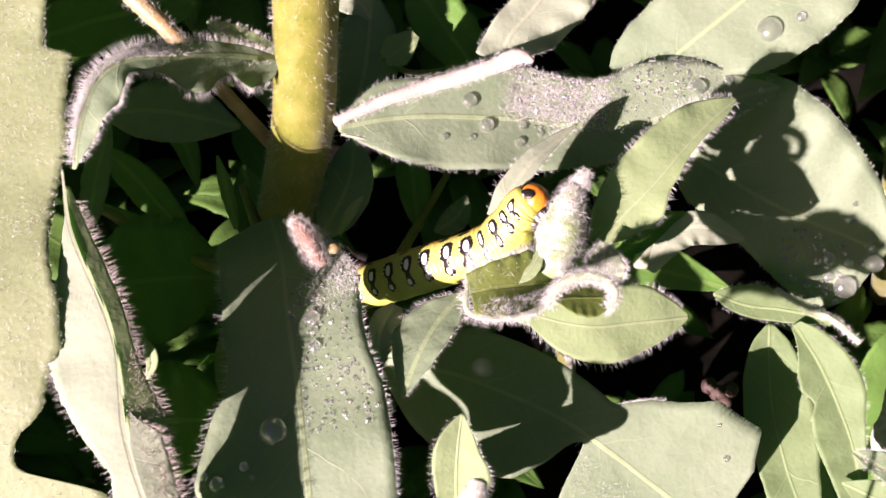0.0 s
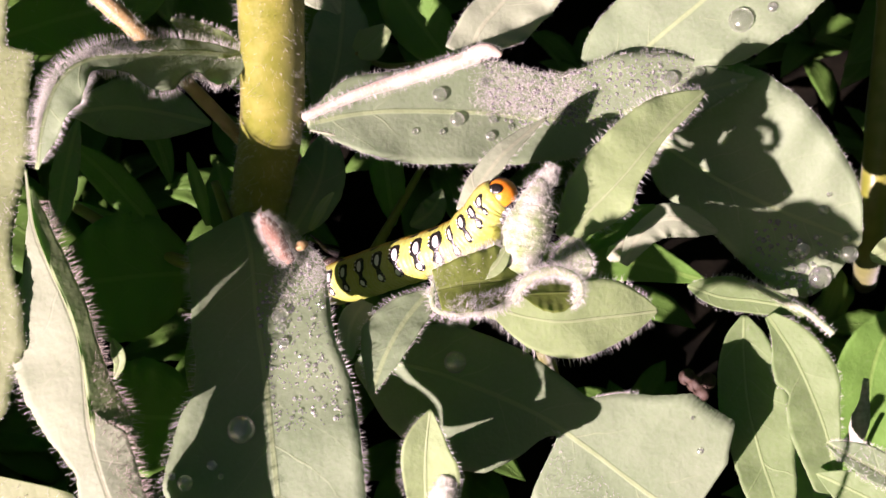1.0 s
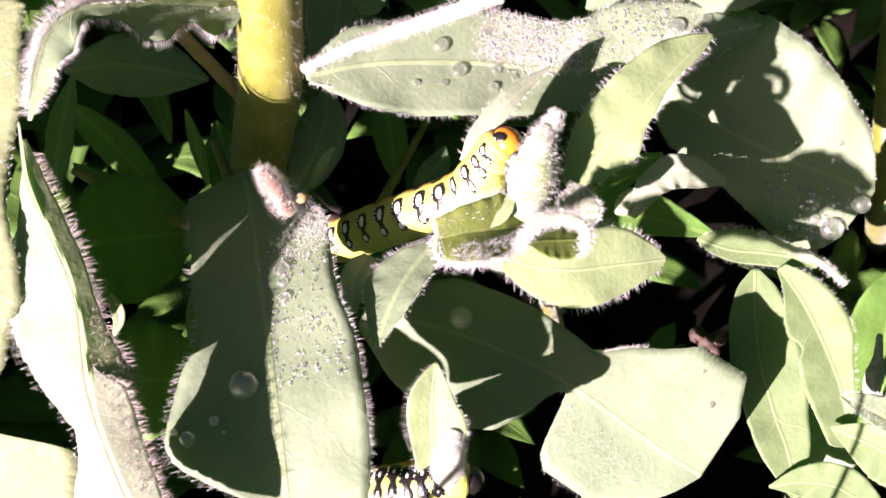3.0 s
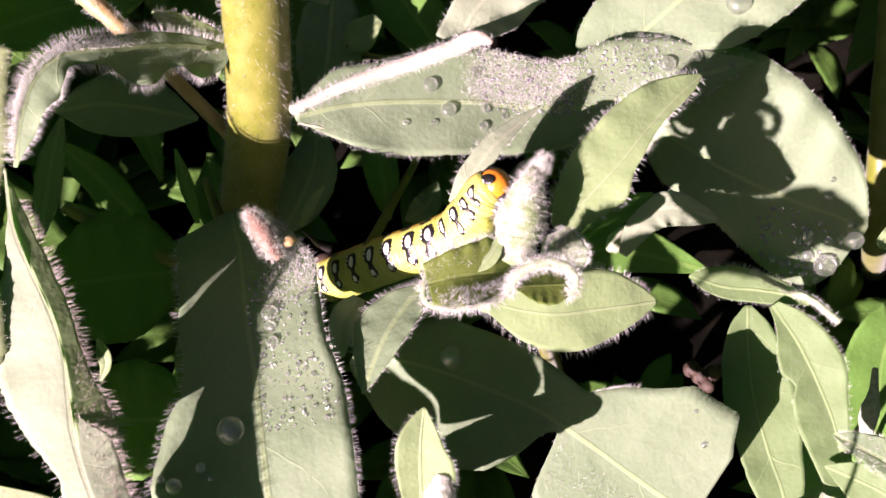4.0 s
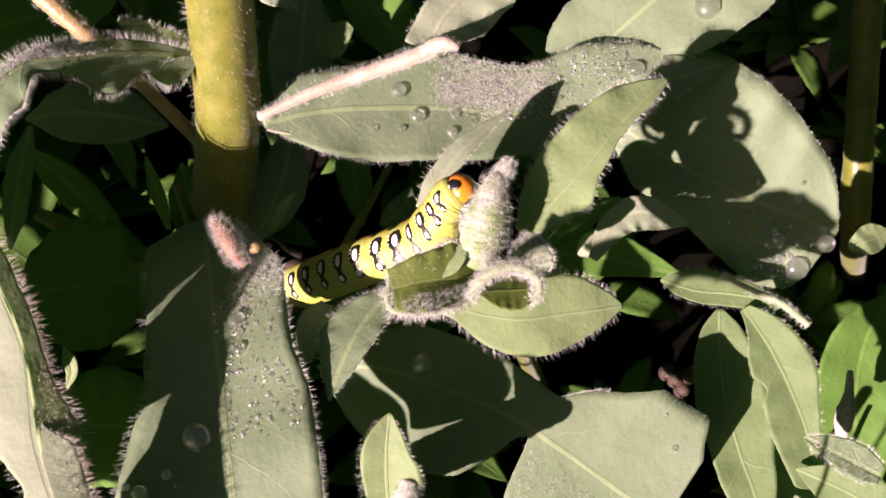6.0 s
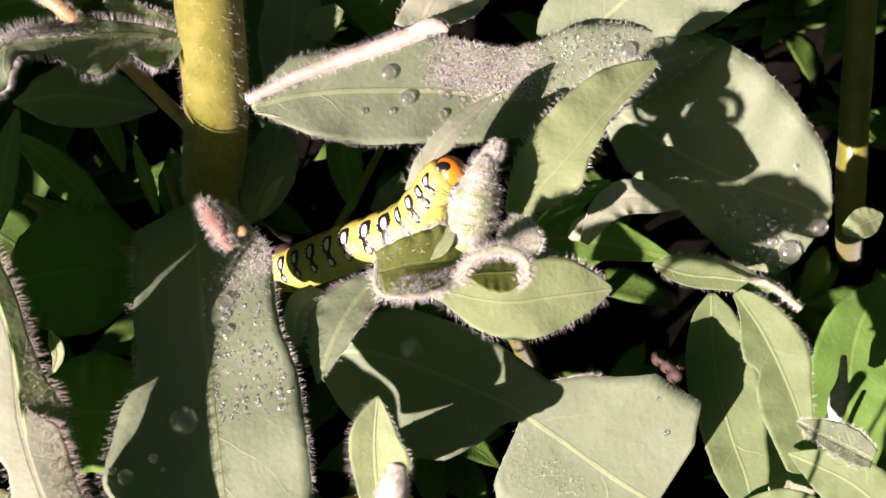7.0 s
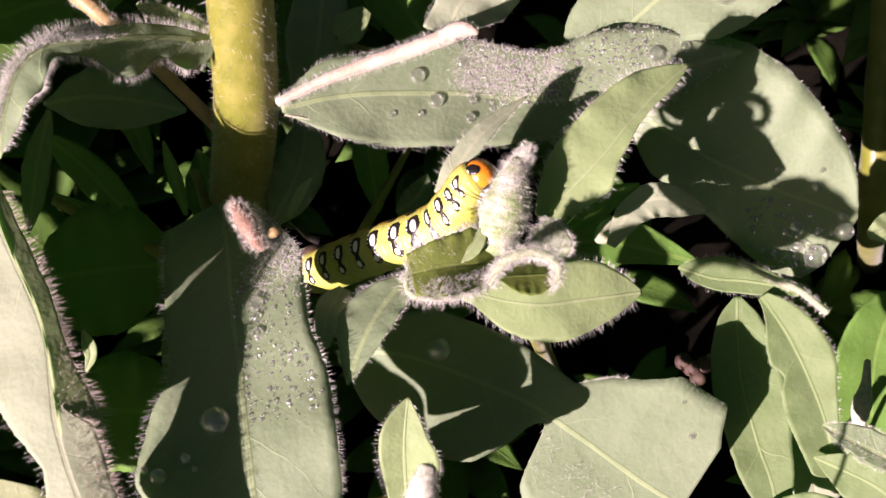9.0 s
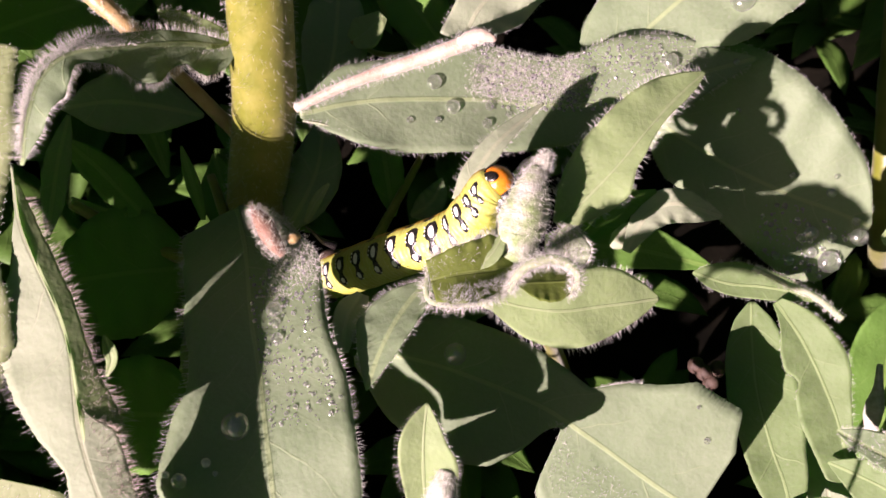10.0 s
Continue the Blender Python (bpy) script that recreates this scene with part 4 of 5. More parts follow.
b_wool = Blade([(22.3, -5.2, 14.0), (22.8, -2.2, 13.5), (23.3, 1.0, 12.5)], [1.6, 2.3, 2.2, 1.6, 0.3], [1.8, 3.0, 3.2, 2.0, 0.3],
               face=(0, 0, 1), fold=8, wave=0.15, jag=0.03, seed=26)
leaf_wool = b_wool.build(M_PALE, shoot, "small woolly leaf")
b_wool.fringe(leaf_wool, 161, 1.1)
b_wool.fuzz(leaf_wool, 500, 0.9)
b_cubelet = Blade([(-7.4, -8.7, -1.0), (-9.3, -12.3, 4.0), (-9.7, -16.8, 6.5)], [0.7, 2.1, 1.8, 0.7], [1.2, 2.5, 2.1, 0.9], flip=True, seed=27, wave=0.1)
b_cubelet.build(M_PALE, shoot, "pale clipped leaf stub")

# leaf behind the stalk at the top, petiole and dark leaf at the top left
top = thing("spurge_plant", (16.8, 66.7, -165.7), "spurge shoot behind the stem with pale top leaves", "plant")
b_top = Blade([(9.1, 31.2, -14.0), (11.6, 36.4, -15.0), (15.5, 41.0, -16.5), (21.0, 48.6, -18.0), (24.5, 54.0, -18.5)], [4.0, 3.8, 3.9, 4.0, 2.8, 0.3], [2.5, 6.2, 7.3, 7.8, 6.0, 0.3],
              face=(-0.1, 0, 1), fold=6, wave=0.3, seed=28)
leaf_top = b_top.build(M_PALE, top, "pale woolly leaf with a green shaded half")
b_top.fringe(leaf_top, 86, 0.8)
tube("stem", [(6.3, 30.4, -14.9), (8.5, 38.9, -58.0), (12.8, 52.2, -116.0), (16.8, 66.7, -165.7)], [0.8, 1.3, 1.7, 2.0], M_STEM, top, "green stem", ring=10)
tube("stalk", [(-10.9, 35.3, -33.1), (-5.2, 36.8, -58.0), (9.5, 43.2, -82.9)], [0.4, 0.6, 0.8], M_STEM, top, ring=8)
b_scrap = Blade([(-19.2, 47.3, -16.6), (-16.3, 43.9, -16.6), (-13.9, 41.5, -16.6), (-12.4, 39.2, -16.6)], [1.9, 3.5, 2.9, 0.4], [1.9, 3.3, 2.5, 0.4], flip=True, seed=38)
b_scrap.build(M_PALE, top, "pale leaf tip")
b_chip = Blade([(-10.9, 35.3, -33.1), (-8.2, 37.1, -33.1), (-5.1, 40.0, -33.1)], [1.5, 3.2, 2.5, 1.1], [1.5, 3.2, 2.5, 1.1], seed=29, wave=0.1, face=(-0.3, -0.1, 1))
b_chip.build(M_FRESH, top, "yellow-green leaf tip catching the sun")
knob = tube("husk", [(8.6, 29.2, -3.3), (10.3, 30.0, -3.0), (12.3, 30.3, -2.5), (14.2, 29.6, -2.5)], [0.9, 1.2, 1.1, 0.4], M_PINK, plant, "withered brown leaf stub", ring=12, steps=16)
tube_hairs("wool", knob, 220, 0.7, knob[0])
pet = tube("petiole", [(-51.5, 42.3, 5.8), (-46.8, 38.1, 5.3), (-42.5, 34.0, 4.6), (-38.3, 29.8, 2.5)], [1.4, 1.5, 1.45, 1.3], M_STRAW, plant, "straw-yellow hairy leaf stalk", ring=12)
tube_hairs("stalk_hair", pet, 700, 0.9, pet[0])
b_ear = Blade([(-25.4, 29.6, 2.5), (-29.2, 31.1, 5.0), (-32.3, 32.7, 6.6), (-35.0, 33.5, 7.5)], [0.5, 1.5, 1.5, 1.0, 0.2], [0.5, 2.4, 2.9, 1.9, 0.2], face=(0, 0.1, 1), fold=14, flip=True, seed=30, wave=0.3)
leaf_ear = b_ear.build(M_FRESH, plant, "small crumpled leaf at the node")
b_ear.fringe(leaf_ear, 99, 1.0)
b_ear.fuzz(leaf_ear, 200, 0.8, (0.4, 1))
b_dusk = Blade([(-66.6, 34.1, -8.3), (-57.4, 36.9, -8.3), (-48.6, 40.0, -9.9), (-38.2, 47.4, -13.3)], [2.8, 5.5, 6.1, 4.6, 0.4], [2.8, 5.5, 6.1, 4.6, 0.4], seed=31)
b_dusk.build(M_DEEP, plant, "dark green leaf in shade")
bud_brown = tube("dry_bud", [(-22.3, 4.7, 5.8), (-20.3, 2.2, 8.3), (-18.9, -0.3, 9.1), (-17.6, -2.2, 8.3)], [0.5, 1.25, 1.35, 0.7], M_BROWN, plant, "withered pinkish-brown woolly bud", ring=14, steps=18)
tube_hairs("wool", bud_brown, 500, 1.4, bud_brown[0], material=M_BROWNHAIR, lean=0.45)
tube_hairs("white_wool", bud_brown, 650, 1.3, bud_brown[0], lean=0.5, seed=9)
grain = tube("seed", [(-16.8, -0.4, 8.3), (-16.0, 0.1, 8.3), (-15.2, 0.4, 8.0)], [0.5, 0.8, 0.4], M_STRAW, plant, "small straw-coloured seed", ring=10, steps=10)

# the far stem at the right and a thin white bud beside it
far_plant = thing("far_spurge", (118.9, -12.1, -124.3), "blurred yellow-green spurge stem standing alone", "plant")
tube("stem", [(103.4, 77.4, -63.0), (102.7, 42.4, -69.6), (101.6, 17.8, -72.9), (103.9, -1.2, -82.9), (118.9, -12.1, -124.3)], [3.0, 3.1, 3.2, 3.2, 3.2], M_STEM, far_plant, "yellow-green stem", ring=16)
white_bud = tube("slim_bud", [(89.7, -28.3, -49.7), (89.2, -33.5, -49.7), (88.3, -37.2, -49.7), (88.3, -41.2, -51.4)], [0.6, 1.0, 1.9, 1.3], M_WOOL, far_plant, "slim white bud", ring=12)
tube("stalk", [(90.6, -43.5, -56.3), (97.0, -51.9, -74.6), (112.5, -53.4, -116.0)], [0.5, 0.6, 0.7], M_STEM, far_plant, ring=8)
rose = thing("dry_flower", (57.4, -30.6, -58.0), "small withered pinkish flower head with shade darkened into its colour", "flower")
for k, (dx, dy) in enumerate(((0, 0), (2.6, 0.6), (-1.6, 1.4), (1.2, -2.0))):
    p = np.array((54.4, -29.5, -49.7)) + (dx, dy, 0)
    tube("petal_knot", [p, p + (0.8, 0.7, 1.2), p + (1.4, 0.4, 2.2)], [1.1, 1.8, 0.8], M_ROSE, rose, ring=10, steps=8, seed=k)


# an unseen broad-leaved plant towards the sun, added to cast shade on the clump
sun_blocker = thing("spurge_plant", (-159.8, -120.0, -66.3), "unseen broad-leaved spurge added to shade the clump from the sun", "plant")
tube("stem", [(-159.8, -120.0, -66.3), (-132.8, -90.2, -33.1), (-105.4, -53.3, 0.0), (-101.0, -29.9, 8.3)], [3.2, 3.0, 2.6, 1.2], M_STEM, sun_blocker, "yellow-green stem", ring=14)
for k, (rib, wide) in enumerate((([(-106.3, -48.9, 0.0), (-94.0, -49.3, 1.7), (-84.4, -45.4, 0.0), (-76.8, -41.8, -6.6)], 13), ([(-106.3, -53.3, 0.0), (-114.1, -57.7, 5.0), (-128.4, -61.5, 8.3), (-145.6, -63.6, 5.0)], 14),
                                 ([(-116.9, -73.1, -16.6), (-96.8, -79.4, -3.3), (-82.7, -84.9, 3.3), (-70.7, -89.1, 3.3)], 14), ([(-103.1, -34.7, 5.0), (-110.7, -25.4, 5.0), (-128.2, -17.4, 0.0), (-151.1, -12.8, -8.3)], 13),
                                 ([(-122.2, -81.5, -24.9), (-121.2, -85.7, 0.0), (-133.1, -90.7, 6.6), (-153.1, -96.0, 3.3)], 14), ([(-106.3, -40.2, 0.0), (-103.4, -27.7, -9.9), (-102.4, -17.6, -19.9), (-104.4, -4.1, -33.1)], 12), ([(-106.3, -40.2, 0.0), (-123.4, -38.2, 8.3), (-145.3, -34.1, 11.6), (-171.7, -33.2, 8.3)], 17),
                                 ([(-102.0, -30.2, 6.6), (-121.2, -13.9, 0.0), (-150.2, 1.9, -8.3), (-181.4, 10.7, -16.6)], 15), ([(-132.8, -90.2, -33.1), (-152.5, -82.7, -16.6), (-173.2, -74.4, -8.3), (-196.2, -69.8, -8.3)], 16),
                                 ([(-105.4, -53.3, 0.0), (-103.0, -47.0, 14.0), (-102.0, -34.0, 22.0), (-104.0, -16.0, 26.0)], 13), ([(-101.0, -29.9, 8.3), (-103.0, -15.0, 17.0), (-104.0, -2.0, 22.0), (-106.0, 14.0, 24.0)], 12),
                                 ([(-105.4, -53.3, 0.0), (-101.0, -52.0, 12.0), (-92.0, -53.0, 20.0), (-74.0, -60.0, 22.0)], 11))):
    Blade(rib, [1.5, 0.85 * wide, wide, 0.75 * wide, 0.2], [1.5, 0.85 * wide, wide, 0.75 * wide, 0.2], fold=6, wave=0.5, seed=60 + k).build(M_SAGE, sun_blocker, "broad grey-green leaf")


# a second unseen plant, its leaves set where sun must be blocked
sun_blocker = thing("spurge_plant", (-19.5, -126.1, -59.7), "unseen low spurge added to block sun from the background", "plant")
tube("stem", [(-19.5, -126.1, -59.7), (-16.5, -98.6, -24.9), (-14.4, -77.8, 0.0)], [2.6, 2.2, 1.2], M_STEM, sun_blocker, "yellow-green stem", ring=12)
for k, (rib, wide) in enumerate((([(-14.4, -77.8, 0.0), (-19.0, -69.6, 5.0), (-25.3, -63.1, 8.3), (-33.1, -59.6, 6.6)], 10), ([(-14.4, -77.8, 0.0), (-5.5, -70.3, 3.3), (1.4, -66.8, 3.3), (11.0, -65.6, 0.0)], 10),
                                 ([(-15.1, -86.3, -8.3), (-5.6, -85.7, 0.0), (3.1, -86.6, 3.3), (14.5, -89.2, 0.0)], 12), ([(-15.1, -86.3, -8.3), (-23.1, -85.7, 0.0), (-32.9, -85.7, 3.3), (-45.9, -87.5, 0.0)], 12),
                                 ([(-15.8, -92.4, -16.6), (-0.4, -81.7, -8.3), (12.4, -78.2, -6.6), (27.5, -78.8, -9.9)], 11), ([(-16.5, -98.6, -24.9), (-13.2, -102.9, -8.3), (-11.1, -110.6, -3.3), (-7.6, -122.6, -5.0)], 14),
                                 ([(-14.4, -77.8, 0.0), (-28.0, -69.0, 19.0), (-42.0, -56.0, 29.0), (-57.0, -45.5, 30.0)], 11.5))):
    Blade(rib, [1.2, 0.85 * wide, wide, 0.75 * wide, 0.2], [1.2, 0.85 * wide, wide, 0.75 * wide, 0.2], fold=6, wave=0.5, seed=70 + k).build(M_SAGE, sun_blocker, "broad grey-green leaf")
# an unseen leaf below the view, shaped to cast shade on the broad dark leaf
b_near_blocker = Blade([(-4.1, -46.0, 58.0), (-10.5, -46.7, 58.0), (-19.0, -46.7, 58.0), (-27.6, -45.9, 57.7), (-38.4, -45.3, 56.3)], [0.5, 6.6, 8.2, 8.2, 5.6, 0.2], [0.5, 3.4, 4.3, 4.5, 3.4, 0.2],
               face=(0, 0, 1), fold=4, wave=0.3, seed=33)
fore = thing("spurge_plant", (25.5, -154.7, -58.0), "unseen spurge shoot added to shade the broad dark leaf", "plant")
b_near_blocker.build(M_SAGE, fore, "unseen grey-green leaf added as a shadow caster")
tube("stalk", [(-4.1, -46.0, 58.0), (4.4, -49.4, 55.5), (13.9, -55.7, 49.7), (27.2, -78.8, 24.9), (25.5, -154.7, -58.0)], [0.3, 0.35, 0.45, 0.7, 1.2], M_STEM, fore, "thin green stalk", ring=8)


# ---- caterpillars ----
class Larva:
    """A plump caterpillar along a curve; patches of pattern lie on its skin."""

    def __init__(self, root, mid, radii, back, rings=11):
        self.root = root
        steps, ring = 130, 40
        self.m, self.length = spline(mid, steps + 1)
        t = np.linspace(0, 1, steps + 1)
        self.t = t
        swell = 1 + 0.035 * np.abs(np.sin(np.pi * t * rings)) - 0.02 + 0.008 * np.sin(np.pi * t * rings * 6)
        self.r = profile(radii, t) * swell
        cap = np.minimum(t / 0.05, 1)
        self.r = self.r * np.sqrt(1 - (1 - cap) ** 2 * 0.8)
        self.along = unit(np.gradient(self.m, axis=0))
        hint = np.asarray(back, float)
        self.back = unit(hint - self.along * (self.along @ hint)[:, None])
        self.face = unit(np.cross(self.back, self.along))
        self.face = self.face * np.sign(self.face[:, 2:3])
        ang = np.linspace(-np.pi, np.pi, ring + 1)
        v = self.m[:, None] + (self.face[:, None] * np.cos(ang)[None, :, None] + self.back[:, None] * np.sin(ang)[None, :, None]) * self.r[:, None, None]
        n = ring + 1
        verts = np.vstack([v.reshape(-1, 3), self.m[:1] - self.along[:1] * self.r[0] * 0.5, self.m[-1:] + self.along[-1:] * self.r[-1] * 0.5])
        faces = [(i * n + j, i * n + j + 1, (i + 1) * n + j + 1, (i + 1) * n + j) for i in range(steps) for j in range(ring)]
        end = (steps + 1) * n
        faces += [(end, j + 1, j) for j in range(ring)] + [(end + 1, steps * n + j, steps * n + j + 1) for j in range(ring)]
        uv = np.stack(np.broadcast_arrays(ang[None] / np.pi, t[:, None] * self.length), -1).reshape(-1, 2)
        self.body = raw_part("body", verts, faces, M_BODY, root, "lemon-yellow ringed body with a golden back", uvs=np.vstack([uv, uv[:1], uv[-1:]]))

    def skin(self, t, ang, lift):
        x = np.clip(np.asarray(t) * (len(self.t) - 1), 0, len(self.t) - 1.001)
        i = x.astype(int)
        f = (x - i)[..., None]
        mix = lambda a: a[i] * (1 - f) + a[i + 1] * f
        r = (self.r[i] * (1 - f[..., 0]) + self.r[i + 1] * f[..., 0])[..., None]
        out = mix(self.face) * np.cos(ang)[..., None] + mix(self.back) * np.sin(ang)[..., None]
        return mix(self.m) + out * (r + np.asarray(lift)[..., None])

    def station(self, p):
        return np.linalg.norm(self.m[:, :2] - np.asarray(p)[:2], axis=1).argmin() / (len(self.t) - 1)

    def patch(self, name, t, ang, long, tall, material, shape=None, slant=0.0, lift=0.05, parent=None, label=""):
        """A raised patch; long and tall are its half-sizes in mm along and around the body."""
        rad = self.r[int(np.clip(t, 0, 1) * (len(self.t) - 1))]
        phi = np.linspace(0, 2 * np.pi, 28, endpoint=False)
        edge = np.ones_like(phi) if shape is None else shape(phi)
        verts_t, verts_a, lifts = [np.array([0.0])], [np.array([0.0])], [np.array([lift])]
        for k in (0.35, 0.7, 0.92, 1.0):
            x, y = np.cos(phi) * long * edge * k, np.sin(phi) * tall * edge * k
            verts_t.append(x + slant * y)
            verts_a.append(y)
            lifts.append(np.full(28, lift if k < 0.8 else (lift * 0.8 if k < 0.95 else -0.05)))
        tt = t + np.concatenate(verts_t) / self.length
        aa = ang + np.concatenate(verts_a) / rad
        verts = self.skin(tt, aa, np.concatenate(lifts))
        faces = [(0, 1 + j, 1 + (j + 1) % 28) for j in range(28)]
        for k in range(3):
            a, b = 1 + k * 28, 1 + (k + 1) * 28
            faces += [(a + j, b + j, b + (j + 1) % 28, a + (j + 1) % 28) for j in range(28)]
        return raw_part(name, verts, faces, material, parent or self.root, label)

    def band(self, t, tall=2.9, wide=1.0, slant=0.2, white=1.0, seed=1, ang=0.0):
        """A black hourglass band across the flank: a long white spot above, a small one below, tiny dots along its rim."""
        rng = np.random.default_rng(seed)
        rad = self.r[int(np.clip(t, 0, 1) * (len(self.t) - 1))]
        rows, cols = 25, 7
        y = np.linspace(-1, 1, rows)
        half = np.interp(y, (-1, -0.92, -0.75, -0.55, -0.36, -0.22, -0.06, 0.12, 0.45, 0.75, 0.92, 1), (0.18, 0.45, 0.66, 0.68, 0.5, 0.34, 0.42, 0.82, 0.98, 0.92, 0.62, 0.22))
        half = half * wide * (1 + 0.09 * rng.standard_normal(rows))
        lean = 0.10 * np.sin(3.0 * y + seed) * wide
        x = np.linspace(-1, 1, cols)
        px = half[:, None] * x[None] + lean[:, None] + slant * y[:, None] * tall
        py = np.broadcast_to(y[:, None] * tall, px.shape)
        lift = np.where((np.abs(x)[None] > 0.99) | (np.abs(y)[:, None] > 0.99), -0.02, 0.10)
        verts = self.skin(np.clip(t + px / self.length, 0, 1), ang + py / rad, lift).reshape(-1, 3)
        faces = [(i * cols + j, i * cols + j + 1, (i + 1) * cols + j + 1, (i + 1) * cols + j) for i in range(rows - 1) for j in range(cols - 1)]
        black = raw_part("black_band", verts, faces, M_BLACK, self.root)

        def spot(name, at_x, at_y, long, high):
            self.patch(name, t + (at_x + slant * at_y) / self.length, ang + at_y / rad, long, high, M_WHITE, None, slant, 0.155, black)

        spot("white_spot", 0.08 * wide, 0.40 * tall, 0.43 * wide * white, 0.36 * tall * white)
        spot("white_spot", 0.0, -0.62 * tall, 0.36 * wide * white, 0.21 * tall * white)
        for k in range(3):
            spot("pale_dot", -0.74 * wide + rng.normal(0, 0.05), (0.78 - 0.24 * k) * tall, 0.12, 0.16)
        spot("pale_dot", 0.30 * wide, -0.88 * tall, 0.12, 0.12)


cater = thing("caterpillar", (-4.1, -7.8, -9.5), "yellow hawk-moth caterpillar with black bands, white spots and orange head", "caterpillar", "caterpillars on the shoots")
larva = Larva(cater, [(-21.5, -9.2, -25.5), (-17.0, -7.6, -21.1), (-12.9, -6.5, -17.4), (-7.9, -4.9, -12.8), (-1.2, -2.7, -7.0), (4.1, -1.1, -2.8), (8.2, 0.6, -0.4), (10.9, 3.5, 2.1), (12.3, 6.2, 3.3), (13.4, 7.1, 3.8)],
              [2.4, 3.0, 3.6, 3.8, 3.85, 3.8, 3.8, 3.9, 3.95, 3.1], (-0.35, 1, 0.1))
bands = [(0.27, 2.5, 0.78, 0.0), (0.346, 2.6, 0.82, 0.0), (0.426, 2.7, 0.86, 0.02), (0.509, 2.8, 0.92, 0.03), (0.586, 2.9, 1.00, 0.04), (0.674, 2.95, 1.02, 0.05),
         (0.742, 2.9, 0.96, 0.06), (0.812, 2.8, 0.84, 0.08), (0.882, 2.5, 0.66, 0.22), (0.928, 2.1, 0.55, 0.32), (0.962, 1.6, 0.46, 0.36)]
for k, (t, tall, wide, slant) in enumerate(bands):
    larva.band(t, tall, 1.36 * wide, slant, 0.92 if k < 2 else 1.0, seed=k, ang=0.24)
for k, p in enumerate(((-10.4, -5.6, -14.4), (-4.5, -3.6, -9.5), (-1.2, -2.7, -6.2), (2.2, -1.8, -4.2), (4.9, -0.3, -2.0))):
    larva.patch("back_mark", larva.station(p), 1.28, 1.1, 0.35, M_BLACK)
larva.patch("side_spot", 0.862, -0.86, 0.80, 0.60, M_BLACK)
larva.patch("side_dot", 0.854, -0.86, 0.26, 0.2, M_WHITE, lift=0.1)
larva.patch("side_dot", 0.870, -0.82, 0.2, 0.2, M_WHITE, lift=0.1)


def ellipsoid(name, centre, radii, axes, material, parent, label="", ring=22, levels=14):
    verts, faces = [], []
    for i in range(levels + 1):
        a = math.pi * i / levels
        for j in range(ring):
            p = 2 * math.pi * j / ring
            verts.append((math.sin(a) * math.cos(p) * radii[0], math.sin(a) * math.sin(p) * radii[1], math.cos(a) * radii[2]))
    for i in range(levels):
        for j in range(ring):
            k = (j + 1) % ring
            faces.append((i * ring + j, (i + 1) * ring + j, (i + 1) * ring + k, i * ring + k))
    return raw_part(name, np.asarray(centre) + np.array(verts) @ np.asarray(axes), faces, material, parent, label)


head_axes = np.array([unit((0.8, -0.55, 0.1)), unit((0.55, 0.8, 0.0)), (0, 0, 1)])
shield_c, head_c = np.array((13.6, 7.5, 4.1)), np.array((15.0, 5.6, 4.6))
shield = ellipsoid("neck_shield", shield_c, (2.6, 2.5, 2.6), head_axes, M_ORANGE, cater, "orange neck shield with a black mark")
head = ellipsoid("head", head_c, (1.5, 1.6, 1.6), head_axes, M_BLACK, cater, "small black face with pale streaks")


def bump_on(name, centre, way, radius, size, material, parent, turn=0.0):
    """A small oval patch lying on a rounded part."""
    n = unit(way)
    flat = basis(n)
    c, s = math.cos(turn), math.sin(turn)
    axes = np.array([flat[0] * c + flat[1] * s, flat[1] * c - flat[0] * s, n])
    return ellipsoid(name, np.asarray(centre) + n * radius, size, axes, material, parent, ring=14, levels=8)


bump_on("black_mark", shield_c, (-0.42, 0.30, 0.86), 2.42, (1.25, 0.80, 0.26), M_BLACK, shield, 0.2)
bump_on("black_mark", shield_c, (-0.68, -0.05, 0.73), 2.42, (0.62, 1.25, 0.26), M_BLACK, shield, 0.35)
bump_on("white_line", shield_c, (-0.62, 0.06, 0.78), 2.66, (0.20, 0.62, 0.14), M_WHITE, shield, 0.35)
rim_ways = unit(np.array([(-0.8, 0.5, 0.35), (-0.4, 0.9, 0.2), (0.1, 1.0, 0.15), (0.6, 0.75, 0.2), (0.95, 0.2, 0.3), (0.85, -0.35, 0.5), (0.5, -0.7, 0.65)]))
tube("black_rim", list(shield_c + rim_ways * 2.5), [0.25, 0.2, 0.16, 0.16, 0.22, 0.4, 0.5], M_BLACK, shield, ring=8)
for way, size, mat in (((0.5, -0.2, 0.85), (0.28, 0.5, 0.15), M_WHITE), ((0.2, -0.65, 0.75), (0.7, 0.45, 0.25), M_BLACK), ((0.75, -0.45, 0.5), (0.5, 0.5, 0.25), M_BLACK),
                       ((0.9, 0.1, 0.4), (0.35, 0.5, 0.15), M_BLACK), ((0.45, -0.5, 0.78), (0.2, 0.26, 0.3), M_WHITE)):
    bump_on("face_mark", head_c, way, 1.58, size, mat, head)
